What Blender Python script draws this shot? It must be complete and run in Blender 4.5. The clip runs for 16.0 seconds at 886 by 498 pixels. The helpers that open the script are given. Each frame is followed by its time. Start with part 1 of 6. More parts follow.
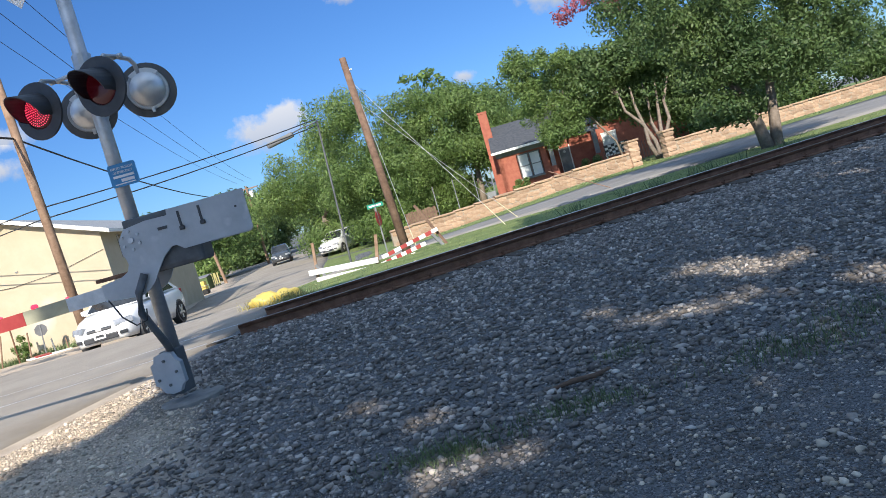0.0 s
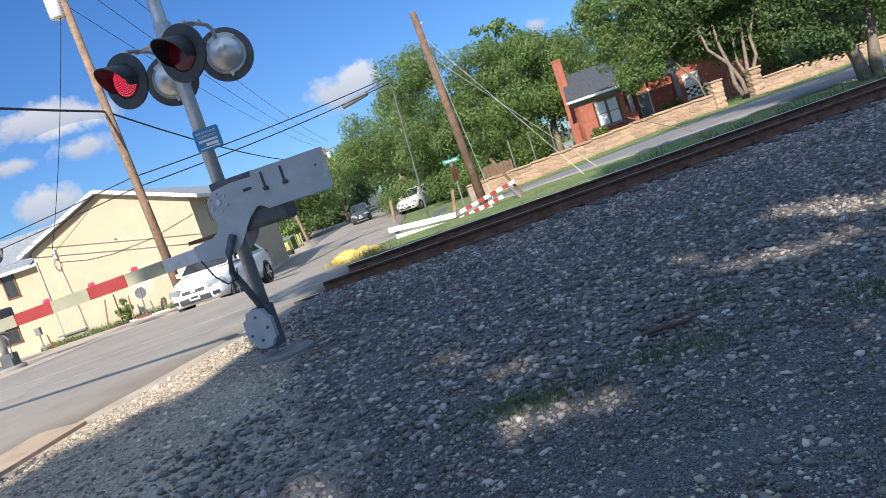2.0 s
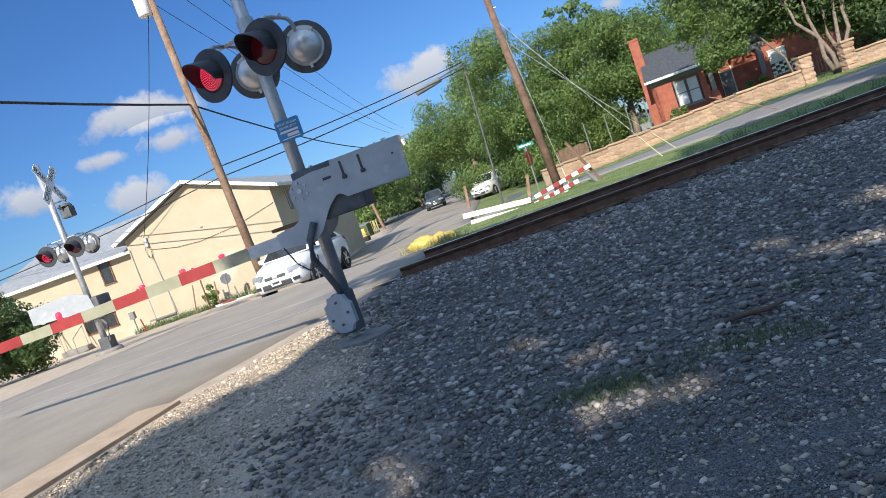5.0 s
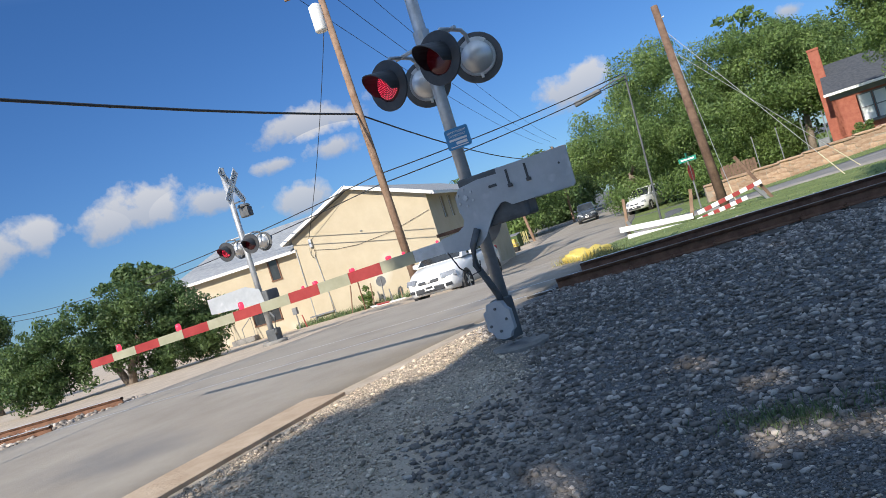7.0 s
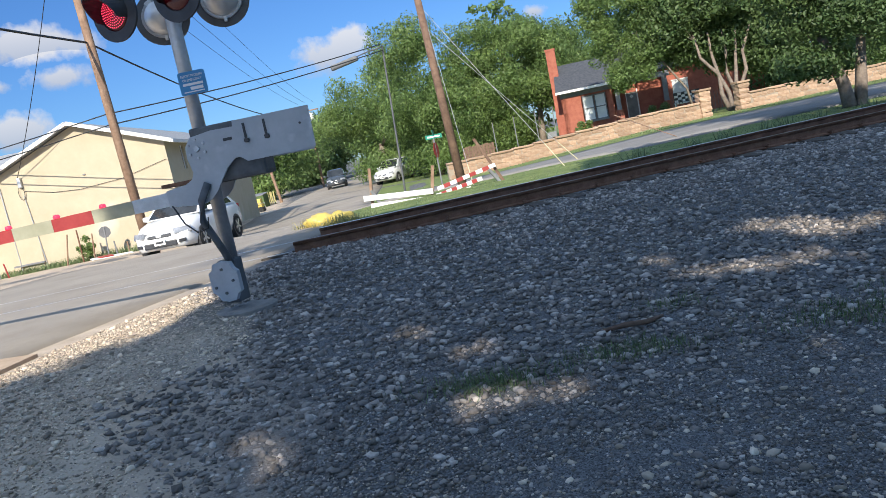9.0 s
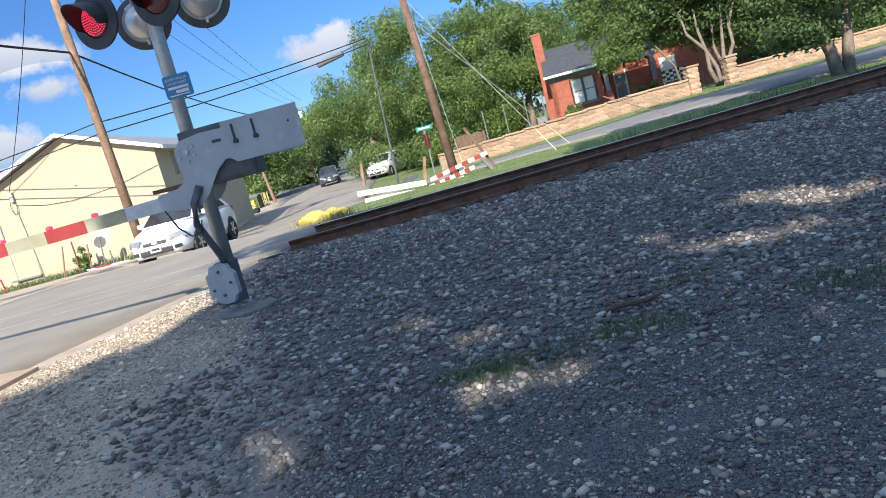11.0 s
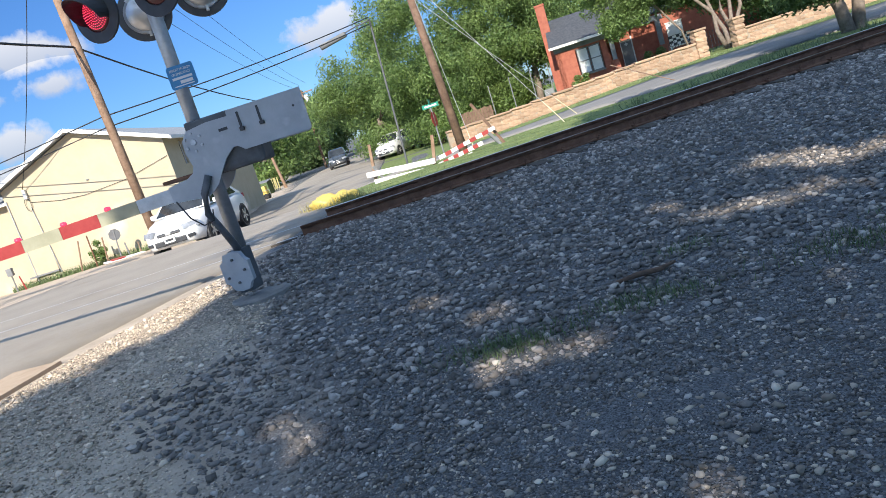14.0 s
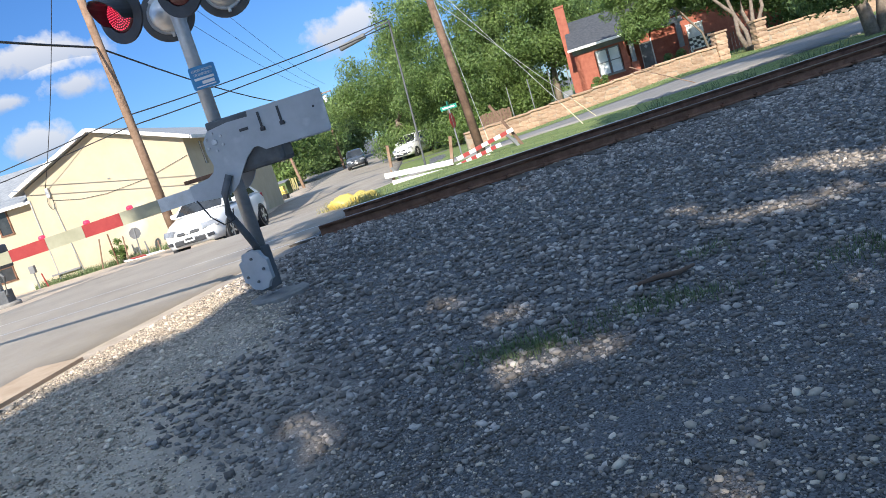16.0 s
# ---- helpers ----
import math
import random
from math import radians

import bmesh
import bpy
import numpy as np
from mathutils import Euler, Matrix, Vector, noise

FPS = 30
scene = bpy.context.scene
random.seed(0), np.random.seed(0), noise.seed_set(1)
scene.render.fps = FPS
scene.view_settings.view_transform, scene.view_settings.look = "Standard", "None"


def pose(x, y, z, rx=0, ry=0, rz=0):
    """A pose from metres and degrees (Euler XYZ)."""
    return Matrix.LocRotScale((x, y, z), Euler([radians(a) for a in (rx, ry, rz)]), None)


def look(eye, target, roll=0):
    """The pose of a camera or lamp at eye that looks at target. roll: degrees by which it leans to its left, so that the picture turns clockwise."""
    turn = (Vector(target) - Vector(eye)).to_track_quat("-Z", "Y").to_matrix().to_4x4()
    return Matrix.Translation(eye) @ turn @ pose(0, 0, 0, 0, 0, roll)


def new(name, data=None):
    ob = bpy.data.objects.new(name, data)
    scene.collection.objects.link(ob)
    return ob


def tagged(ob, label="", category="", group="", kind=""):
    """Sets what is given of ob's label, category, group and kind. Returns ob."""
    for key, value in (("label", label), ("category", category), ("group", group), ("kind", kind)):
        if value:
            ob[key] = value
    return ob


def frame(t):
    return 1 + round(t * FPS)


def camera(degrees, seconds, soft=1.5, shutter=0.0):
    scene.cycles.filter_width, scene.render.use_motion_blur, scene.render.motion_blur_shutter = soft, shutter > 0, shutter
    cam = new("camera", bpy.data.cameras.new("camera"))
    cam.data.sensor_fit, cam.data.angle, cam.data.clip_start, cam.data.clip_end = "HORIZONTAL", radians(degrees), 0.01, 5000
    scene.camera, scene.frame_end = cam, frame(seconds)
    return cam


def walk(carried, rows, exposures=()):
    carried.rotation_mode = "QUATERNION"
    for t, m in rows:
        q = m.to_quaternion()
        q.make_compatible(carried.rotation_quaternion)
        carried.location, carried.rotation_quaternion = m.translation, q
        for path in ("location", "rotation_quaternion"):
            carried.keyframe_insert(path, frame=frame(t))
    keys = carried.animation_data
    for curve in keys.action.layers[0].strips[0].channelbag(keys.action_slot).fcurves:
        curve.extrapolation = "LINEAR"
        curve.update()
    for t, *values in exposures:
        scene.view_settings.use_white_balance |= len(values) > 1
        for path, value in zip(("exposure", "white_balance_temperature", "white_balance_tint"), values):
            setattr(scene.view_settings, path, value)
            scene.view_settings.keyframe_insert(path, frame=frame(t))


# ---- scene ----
cam = camera(62.5, 16.0, soft=0.8)
PATH = [
    (0, (-0.036, -0.023, 1.094), (-0.0754, 1.9709, 0.9444), -15.89),
    (0.5, (-0.054, -0.011, 1.106), (-0.0602, 1.9879, 1.0468), -15.80),
    (1, (-0.061, -0.004, 1.093), (-0.1234, 1.9929, 1.0027), -16.69),
    (1.5, (-0.051, -0.016, 1.086), (-0.2103, 1.9720, 0.9371), -17.57),
    (2, (-0.060, -0.013, 1.071), (-0.3370, 1.9572, 0.8668), -18.45),
    (2.5, (-0.058, -0.012, 1.065), (-0.3955, 1.9453, 0.8296), -19.34),
    (3, (-0.052, -0.009, 1.064), (-0.4280, 1.9376, 0.7999), -20.63),
    (3.5, (-0.053, -0.018, 1.075), (-0.4759, 1.9171, 0.7980), -21.43),
    (3.7, (-0.058, -0.023, 1.075), (-0.4979, 1.9087, 0.8006), -21.43),
    (5.8, (-0.067, -0.066, 1.092), (-0.5426, 1.8742, 0.9966), -18.53),
    (6, (-0.060, -0.067, 1.093), (-0.5236, 1.8766, 1.0079), -18.53),
    (6.5, (-0.062, -0.095, 1.109), (-0.5824, 1.8347, 1.0456), -19.23),
    (7, (-0.179, -0.151, 1.105), (-1.0113, 1.6675, 1.0840), -17.22),
    (7.5, (-0.309, -0.130, 1.131), (-1.3547, 1.5744, 1.1304), -10.14),
    (8, (-0.271, -0.049, 1.144), (-1.1088, 1.7661, 1.1890), -4.92),
    (8.5, (-0.196, -0.023, 1.093), (-0.6905, 1.9048, 0.8963), -7.63),
    (9, (-0.098, -0.001, 1.063), (-0.3125, 1.9669, 0.7773), -11.55),
    (9.2, (-0.076, 0.007, 1.061), (-0.2244, 1.9801, 0.7689), -13.26),
    (11.5, (-0.096, 0.013, 1.046), (-0.3476, 1.9706, 0.7216), -15.64),
    (12, (-0.094, 0.012, 1.056), (-0.3954, 1.9590, 0.7116), -16.63),
    (12.5, (-0.087, 0.013, 1.058), (-0.4263, 1.9518, 0.7021), -17.13),
    (13, (-0.077, 0.024, 1.060), (-0.4033, 1.9649, 0.7036), -17.53),
    (13.5, (-0.067, 0.015, 1.061), (-0.3483, 1.9629, 0.7045), -17.74),
    (14, (-0.078, 0.005, 1.053), (-0.3391, 1.9552, 0.6936), -17.54),
    (14.5, (-0.076, 0.006, 1.052), (-0.3488, 1.9531, 0.6846), -16.94),
    (15, (-0.093, -0.005, 1.049), (-0.3829, 1.9397, 0.6818), -16.43),
    (15.5, (-0.093, -0.005, 1.049), (-0.3911, 1.9407, 0.6937), -16.53),
    (16, (-0.088, -0.006, 1.055), (-0.3915, 1.9410, 0.7126), -17.23),
]
walk(cam, [(t, look(eye, target, roll)) for t, eye, target, roll in PATH],
     exposures=[(0, 0.78), (1, 0.74), (3.7, 0.76), (6.0, 0.58), (6.5, 0.58), (7.3, 0.42), (8.2, 0.30), (8.9, 0.72), (11.5, 0.90), (16, 0.92)])

# ---- light ----
SUN_DIR = Vector((-0.096, -1.0, 0.615)).normalized()      # towards the sun
sun = new("sun", bpy.data.lights.new("sun", "SUN"))
sun.data.energy, sun.data.angle, sun.data.color = 4.0, radians(0.5), (1.0, 0.93, 0.82)
sun.matrix_world = look((0, 0, 30), Vector((0, 0, 30)) - SUN_DIR)
world = bpy.data.worlds.new("sky")
scene.world = world
world.use_nodes = True
wn, wl = world.node_tree.nodes, world.node_tree.links
sky = wn.new("ShaderNodeTexSky")
sky.sky_type, sky.sun_disc = "NISHITA", False
sky.sun_elevation = math.asin(SUN_DIR.z)
sky.sun_rotation = math.atan2(SUN_DIR.x, SUN_DIR.y)
sky.air_density, sky.dust_density, sky.ozone_density = 1.0, 0.2, 2.0
# fair-weather clouds: bearing, height, half width, half height (degrees)
CLOUDS = [(-55.6, 8.1, 4.6, 1.1), (-52.1, 8.7, 2.0, 1.0), (-45.6, 8.4, 4.2, 1.2), (-44.7, 9.2, 2.4, 1.2), (-40.5, 8.0, 2.2, 0.8),
          (-31.4, 11.6, 4.2, 1.0), (-30.5, 9.4, 2.2, 0.8), (-35.2, 9.3, 1.8, 0.5), (-11.9, 7.9, 2.9, 1.2), (-10.4, 8.5, 1.8, 1.1),
          (-58.3, 19.7, 2.6, 1.1), (-57.8, 17.0, 3.7, 1.5), (-34.0, 6.2, 2.2, 1.1), (0.9, 16.8, 2.2, 0.9),
          (-3.3, 16.3, 1.3, 0.7), (11.9, 12.7, 2.0, 1.8), (4.8, 15.3, 1.3, 0.5), (4.0, 8.1, 0.9, 0.5)]


def vmath(op, a, b=None):
    n = wn.new("ShaderNodeVectorMath")
    n.operation = op
    for k, v in enumerate((a, b)):
        if v is None:
            continue
        if isinstance(v, (tuple, Vector)):
            n.inputs[k].default_value = v
        else:
            wl.new(v, n.inputs[k])
    return n.outputs["Value" if op == "DOT_PRODUCT" else "Vector"]


def smath(op, a, b=0.0, c=0.0, clamp=False):
    n = wn.new("ShaderNodeMath")
    n.operation, n.use_clamp = op, clamp
    for k, v in enumerate((a, b, c)):
        if isinstance(v, (int, float)):
            n.inputs[k].default_value = v
        else:
            wl.new(v, n.inputs[k])
    return n.outputs[0]


w_dir = wn.new("ShaderNodeTexCoord").outputs["Generated"]
puff = wn.new("ShaderNodeTexNoise")
puff.inputs["Scale"].default_value, puff.inputs["Detail"].default_value, puff.inputs["Roughness"].default_value = 26.0, 8.0, 0.6
wl.new(w_dir, puff.inputs["Vector"])
cover, shade = None, None
for az, el, hw, hh in CLOUDS:
    A, E = radians(az), radians(el)
    mid = Vector((math.sin(A) * math.cos(E), math.cos(A) * math.cos(E), math.sin(E)))
    side = Vector((math.cos(A), -math.sin(A), 0)) / radians(hw * 1.25)
    rise = Vector((-math.sin(A) * math.sin(E), -math.cos(A) * math.sin(E), math.cos(E))) / radians(hh * 1.4)
    rel = vmath("SUBTRACT", w_dir, mid)
    p, q = vmath("DOT_PRODUCT", rel, side), vmath("DOT_PRODUCT", rel, rise)
    body = smath("SUBTRACT", 1.0, smath("SQRT", smath("ADD", smath("MULTIPLY", p, p), smath("MULTIPLY", q, q))))
    low = smath("MULTIPLY", smath("GREATER_THAN", body, -0.6), smath("MULTIPLY_ADD", q, 0.5, 0.5, clamp=True))
    cover = body if cover is None else smath("MAXIMUM", cover, body)
    shade = low if shade is None else smath("MAXIMUM", shade, low)
dens = smath("ADD", cover, smath("MULTIPLY_ADD", puff.outputs["Fac"], 2.2, -1.1))
dens = smath("MULTIPLY", smath("MULTIPLY_ADD", dens, 1.9, -0.15, clamp=True), 0.88)
tone = wn.new("ShaderNodeMix")
tone.data_type = "RGBA"
tone.inputs["A"].default_value, tone.inputs["B"].default_value = (1.7, 1.95, 2.45, 1), (3.3, 3.3, 3.4, 1)
wl.new(shade, tone.inputs["Factor"])
mixed = wn.new("ShaderNodeMix")
mixed.data_type = "RGBA"
wl.new(dens, mixed.inputs["Factor"])
height = wn.new("ShaderNodeSeparateXYZ")
wl.new(w_dir, height.inputs[0])
rise_ramp = wn.new("ShaderNodeValToRGB")
rise_ramp.color_ramp.elements[0].position, rise_ramp.color_ramp.elements[0].color = 0.0, (0.19, 0.295, 0.465, 1)
rise_ramp.color_ramp.elements[1].position, rise_ramp.color_ramp.elements[1].color = 0.72, (2.1, 1.8, 1.5, 1)
mid_stop = rise_ramp.color_ramp.elements.new(0.40)
mid_stop.color = (0.178, 0.333, 0.545, 1)
wl.new(height.outputs["Z"], rise_ramp.inputs[0])
tint = wn.new("ShaderNodeMix")
tint.data_type, tint.blend_type = "RGBA", "MULTIPLY"
tint.inputs["Factor"].default_value = 1.0
wl.new(sky.outputs[0], tint.inputs["A"])
wl.new(rise_ramp.outputs[0], tint.inputs["B"])
wl.new(tint.outputs["Result"], mixed.inputs["A"])
wl.new(tone.outputs["Result"], mixed.inputs["B"])
wl.new(mixed.outputs["Result"], wn["Background"].inputs[0])
wn["Background"].inputs[1].default_value = 0.15


# ---- materials ----
def material(name, colours, scale=8.0, rough=0.8, metal=0.0, bump=0.3, bump_scale=None, detail=6.0, spots=None, random_part=0.0):
    """A noise-mottled surface: two scales of colour and a bump. colours: two linear RGB triples or more."""
    m = bpy.data.materials.new(name)
    m.use_nodes = True
    n, l = m.node_tree.nodes, m.node_tree.links
    b = n["Principled BSDF"]
    b.inputs["Roughness"].default_value, b.inputs["Metallic"].default_value = rough, metal
    co = n.new("ShaderNodeTexCoord")
    a = n.new("ShaderNodeTexNoise")
    a.inputs["Scale"].default_value, a.inputs["Detail"].default_value, a.inputs["Roughness"].default_value = scale, detail, 0.65
    l.new(co.outputs["Object"], a.inputs["Vector"])
    ramp = n.new("ShaderNodeValToRGB")
    ramp.color_ramp.elements[0].position, ramp.color_ramp.elements[1].position = 0.34, 0.66
    for k, c in enumerate(colours):
        e = ramp.color_ramp.elements[k] if k < 2 else ramp.color_ramp.elements.new(0.34 + 0.32 * k / (len(colours) - 1))
        e.color = (*c, 1)
    l.new(a.outputs["Fac"], ramp.inputs[0])
    col = ramp.outputs[0]
    if spots:
        s = n.new("ShaderNodeTexNoise")
        s.inputs["Scale"].default_value, s.inputs["Detail"].default_value = spots[0], 3.0
        l.new(co.outputs["Object"], s.inputs["Vector"])
        r2 = n.new("ShaderNodeValToRGB")
        r2.color_ramp.elements[0].position, r2.color_ramp.elements[1].position = spots[2], spots[2] + 0.12
        l.new(s.outputs["Fac"], r2.inputs[0])
        mx = n.new("ShaderNodeMix")
        mx.data_type = "RGBA"
        l.new(r2.outputs[0], mx.inputs["Factor"])
        l.new(col, mx.inputs["A"])
        mx.inputs["B"].default_value = (*spots[1], 1)
        col = mx.outputs["Result"]
    if random_part:
        oi = n.new("ShaderNodeObjectInfo") if random_part > 0 else n.new("ShaderNodeNewGeometry")
        hs = n.new("ShaderNodeHueSaturation")
        mr = n.new("ShaderNodeMapRange")
        mr.inputs["To Min"].default_value, mr.inputs["To Max"].default_value = 1 - abs(random_part), 1 + abs(random_part)
        if random_part < -0.7:                      # mostly dark stones, a few pale ones
            pw = n.new("ShaderNodeMath")
            pw.operation = "POWER"
            pw.inputs[1].default_value = 2.6
            l.new(oi.outputs["Random Per Island"], pw.inputs[0])
            l.new(pw.outputs[0], mr.inputs[0])
            mr.inputs["To Min"].default_value, mr.inputs["To Max"].default_value = 0.48, 1.75
        else:
            l.new(oi.outputs["Random" if random_part > 0 else "Random Per Island"], mr.inputs[0])
        l.new(mr.outputs[0], hs.inputs["Value"])
        l.new(col, hs.inputs["Color"])
        col = hs.outputs[0]
    l.new(col, b.inputs["Base Color"])
    if bump:
        bn = n.new("ShaderNodeTexNoise")
        bn.inputs["Scale"].default_value, bn.inputs["Detail"].default_value = bump_scale or scale * 4, 6.0
        l.new(co.outputs["Object"], bn.inputs["Vector"])
        bp = n.new("ShaderNodeBump")
        bp.inputs["Strength"].default_value, bp.inputs["Distance"].default_value = bump, 0.02
        l.new(bn.outputs["Fac"], bp.inputs["Height"])
        l.new(bp.outputs[0], b.inputs["Normal"])
    return m


M_GROUND = material("dry_dirt", [(0.42, 0.33, 0.245), (0.58, 0.475, 0.365)], 3.0, 0.95, bump=0.6, bump_scale=40)
gn, gl = M_GROUND.node_tree.nodes, M_GROUND.node_tree.links
g_b = gn["Principled BSDF"]
g_xyz, g_line, g_line2 = gn.new("ShaderNodeSeparateXYZ"), gn.new("ShaderNodeMath"), gn.new("ShaderNodeMath")
gl.new(gn["Texture Coordinate"].outputs["Object"], g_xyz.inputs[0])
g_line.operation = "MULTIPLY_ADD"                   # dark grit east of a line that slants towards the mast
gl.new(g_xyz.outputs["Y"], g_line.inputs[0])
g_line.inputs[1].default_value = 0.30
gl.new(g_xyz.outputs["X"], g_line.inputs[2])
g_wave = gn.new("ShaderNodeTexNoise")
g_wave.inputs["Scale"].default_value, g_wave.inputs["Detail"].default_value = 1.3, 8.0
gl.new(gn["Texture Coordinate"].outputs["Object"], g_wave.inputs["Vector"])
g_line2.operation = "MULTIPLY_ADD"
gl.new(g_wave.outputs["Fac"], g_line2.inputs[0])
g_line2.inputs[1].default_value = 2.4
gl.new(g_line.outputs[0], g_line2.inputs[2])
g_map = gn.new("ShaderNodeMapRange")
g_map.inputs["From Min"].default_value, g_map.inputs["From Max"].default_value = -0.3, 0.8
gl.new(g_line2.outputs[0], g_map.inputs[0])
g_grit = gn.new("ShaderNodeTexVoronoi")
g_grit.inputs["Scale"].default_value = 120
gl.new(gn["Texture Coordinate"].outputs["Object"], g_grit.inputs["Vector"])
g_gritcol = gn.new("ShaderNodeMapRange")
g_gritcol.inputs["To Min"].default_value, g_gritcol.inputs["To Max"].default_value = 0.012, 0.24
gl.new(g_grit.outputs["Color"], g_gritcol.inputs[0])
g_mix = gn.new("ShaderNodeMix")
g_mix.data_type = "RGBA"
gl.new(g_map.outputs[0], g_mix.inputs["Factor"])
gl.new(g_b.inputs["Base Color"].links[0].from_socket, g_mix.inputs["A"])
gl.new(g_gritcol.outputs[0], g_mix.inputs["B"])
gl.new(g_mix.outputs["Result"], g_b.inputs["Base Color"])
M_GRASS = material("grass", [(0.11, 0.16, 0.04), (0.22, 0.26, 0.08)], 1.5, 0.9, bump=0.8, bump_scale=60)
M_ROAD = material("worn_asphalt", [(0.30, 0.255, 0.205), (0.385, 0.335, 0.275)], 0.8, 0.9, bump=0.4, bump_scale=120, spots=(0.35, (0.23, 0.21, 0.19), 0.58))
M_STREET = material("grey_asphalt", [(0.21, 0.195, 0.18), (0.28, 0.265, 0.25)], 0.8, 0.9, bump=0.4, bump_scale=120)
M_RUST = material("rusty_steel", [(0.13, 0.062, 0.036), (0.25, 0.13, 0.08)], 6.0, 0.8, 0.2, bump=0.4, bump_scale=50)
M_RAILHEAD = material("polished_rail", [(0.50, 0.48, 0.46), (0.66, 0.64, 0.62)], 10.0, 0.42, 0.55, bump=0.05)
M_GALV = material("galvanised_steel", [(0.42, 0.43, 0.44), (0.58, 0.59, 0.60)], 9.0, 0.45, 0.6, bump=0.05)
M_GREY = material("grey_painted_steel", [(0.36, 0.38, 0.40), (0.46, 0.48, 0.50)], 3.0, 0.55, 0.2, bump=0.05, spots=(4.0, (0.55, 0.56, 0.57), 0.62))
M_BLACK = material("black_paint", [(0.03, 0.032, 0.036), (0.055, 0.057, 0.062)], 6.0, 0.5, bump=0.03)
M_CREAM = material("cream_stucco", [(0.47, 0.395, 0.275), (0.53, 0.455, 0.325)], 1.2, 0.9, bump=0.25, bump_scale=40, spots=(0.5, (0.57, 0.52, 0.42), 0.6))
M_BRICK = material("red_brick", [(0.29, 0.085, 0.055), (0.39, 0.135, 0.085)], 4.0, 0.9, bump=0.2)
M_SHINGLE = material("dark_shingles", [(0.045, 0.05, 0.06), (0.085, 0.09, 0.10)], 6.0, 0.95, bump=0.3)
M_WOODPOLE = material("weathered_pole_wood", [(0.20, 0.12, 0.075), (0.33, 0.22, 0.15)], 5.0, 0.9, bump=0.4, bump_scale=30)
M_WOODDARK = material("dark_creosoted_wood", [(0.11, 0.065, 0.045), (0.22, 0.14, 0.095)], 5.0, 0.9, bump=0.4, bump_scale=30)
M_STONE = material("tan_limestone", [(0.33, 0.205, 0.13), (0.45, 0.32, 0.22)], 3.0, 0.9, bump=0.3, random_part=0.2)
M_MORTAR = material("pale_mortar", [(0.30, 0.235, 0.175), (0.39, 0.325, 0.25)], 6.0, 0.95, bump=0.4)


def leaf_material(name, dark, light):
    m = material(name, [dark, light], 0.5, 0.55, bump=0, random_part=-0.4)
    n, l = m.node_tree.nodes, m.node_tree.links
    b = n["Principled BSDF"]
    tr, mx = n.new("ShaderNodeBsdfTranslucent"), n.new("ShaderNodeMixShader")
    l.new(b.inputs["Base Color"].links[0].from_socket, tr.inputs["Color"])
    mx.inputs[0].default_value = 0.42
    l.new(b.outputs[0], mx.inputs[1])
    l.new(tr.outputs[0], mx.inputs[2])
    l.new(mx.outputs[0], n["Material Output"].inputs["Surface"])
    return m


M_LEAF = leaf_material("green_leaves", (0.10, 0.17, 0.05), (0.22, 0.31, 0.095))
M_LEAF_DARK = leaf_material("dark_green_leaves", (0.065, 0.12, 0.04), (0.15, 0.22, 0.075))
M_LEAF_PINK = leaf_material("pink_blossom", (0.30, 0.07, 0.10), (0.45, 0.14, 0.17))
M_BARK = material("bark", [(0.16, 0.125, 0.097), (0.29, 0.235, 0.19)], 8.0, 0.95, bump=0.6)
M_WHITE = material("white_paint", [(0.72, 0.71, 0.68), (0.82, 0.81, 0.79)], 3.0, 0.6, bump=0.05)


# ---- mesh tools ----
def part(name, bm, mat, parent=None, label="", smooth=False):
    me = bpy.data.meshes.new(name)
    bmesh.ops.recalc_face_normals(bm, faces=bm.faces)
    bm.to_mesh(me)
    bm.free()
    for m in (mat if isinstance(mat, (list, tuple)) else (mat,)):
        me.materials.append(m)
    if smooth:
        me.polygons.foreach_set("use_smooth", [True] * len(me.polygons))
    ob = new(name, me)
    if parent:
        ob.parent = parent
    if label:
        ob["label"] = label
    return ob


def empty(name, m=None):
    ob = new(name)
    if m is not None:
        ob.matrix_world = m
    return ob


def raw(name, verts, faces, mat, parent=None, smooth=False):
    me = bpy.data.meshes.new(name)
    me.from_pydata(verts, [], faces)
    me.materials.append(mat)
    if smooth:
        me.polygons.foreach_set("use_smooth", [True] * len(me.polygons))
    ob = new(name, me)
    if parent:
        ob.parent = parent
    return ob


def box(bm, size, at=(0, 0, 0), rot=(0, 0, 0), bevel=0.0):
    m = pose(*at, *rot) @ Matrix.Diagonal((*size, 1))
    r = bmesh.ops.create_cube(bm, size=1, matrix=m)
    if bevel:
        edges = list({e for v in r["verts"] for e in v.link_edges})
        bmesh.ops.bevel(bm, geom=edges, offset=bevel, segments=2, affect="EDGES", profile=0.6)
    return bm


def rod(bm, a, b, r0, r1=None, n=12):
    a, b = Vector(a), Vector(b)
    d = b - a
    m = Matrix.Translation((a + b) / 2) @ d.to_track_quat("Z", "Y").to_matrix().to_4x4()
    bmesh.ops.create_cone(bm, cap_ends=True, segments=n, radius1=r0, radius2=r0 if r1 is None else r1, depth=d.length, matrix=m)
    return bm


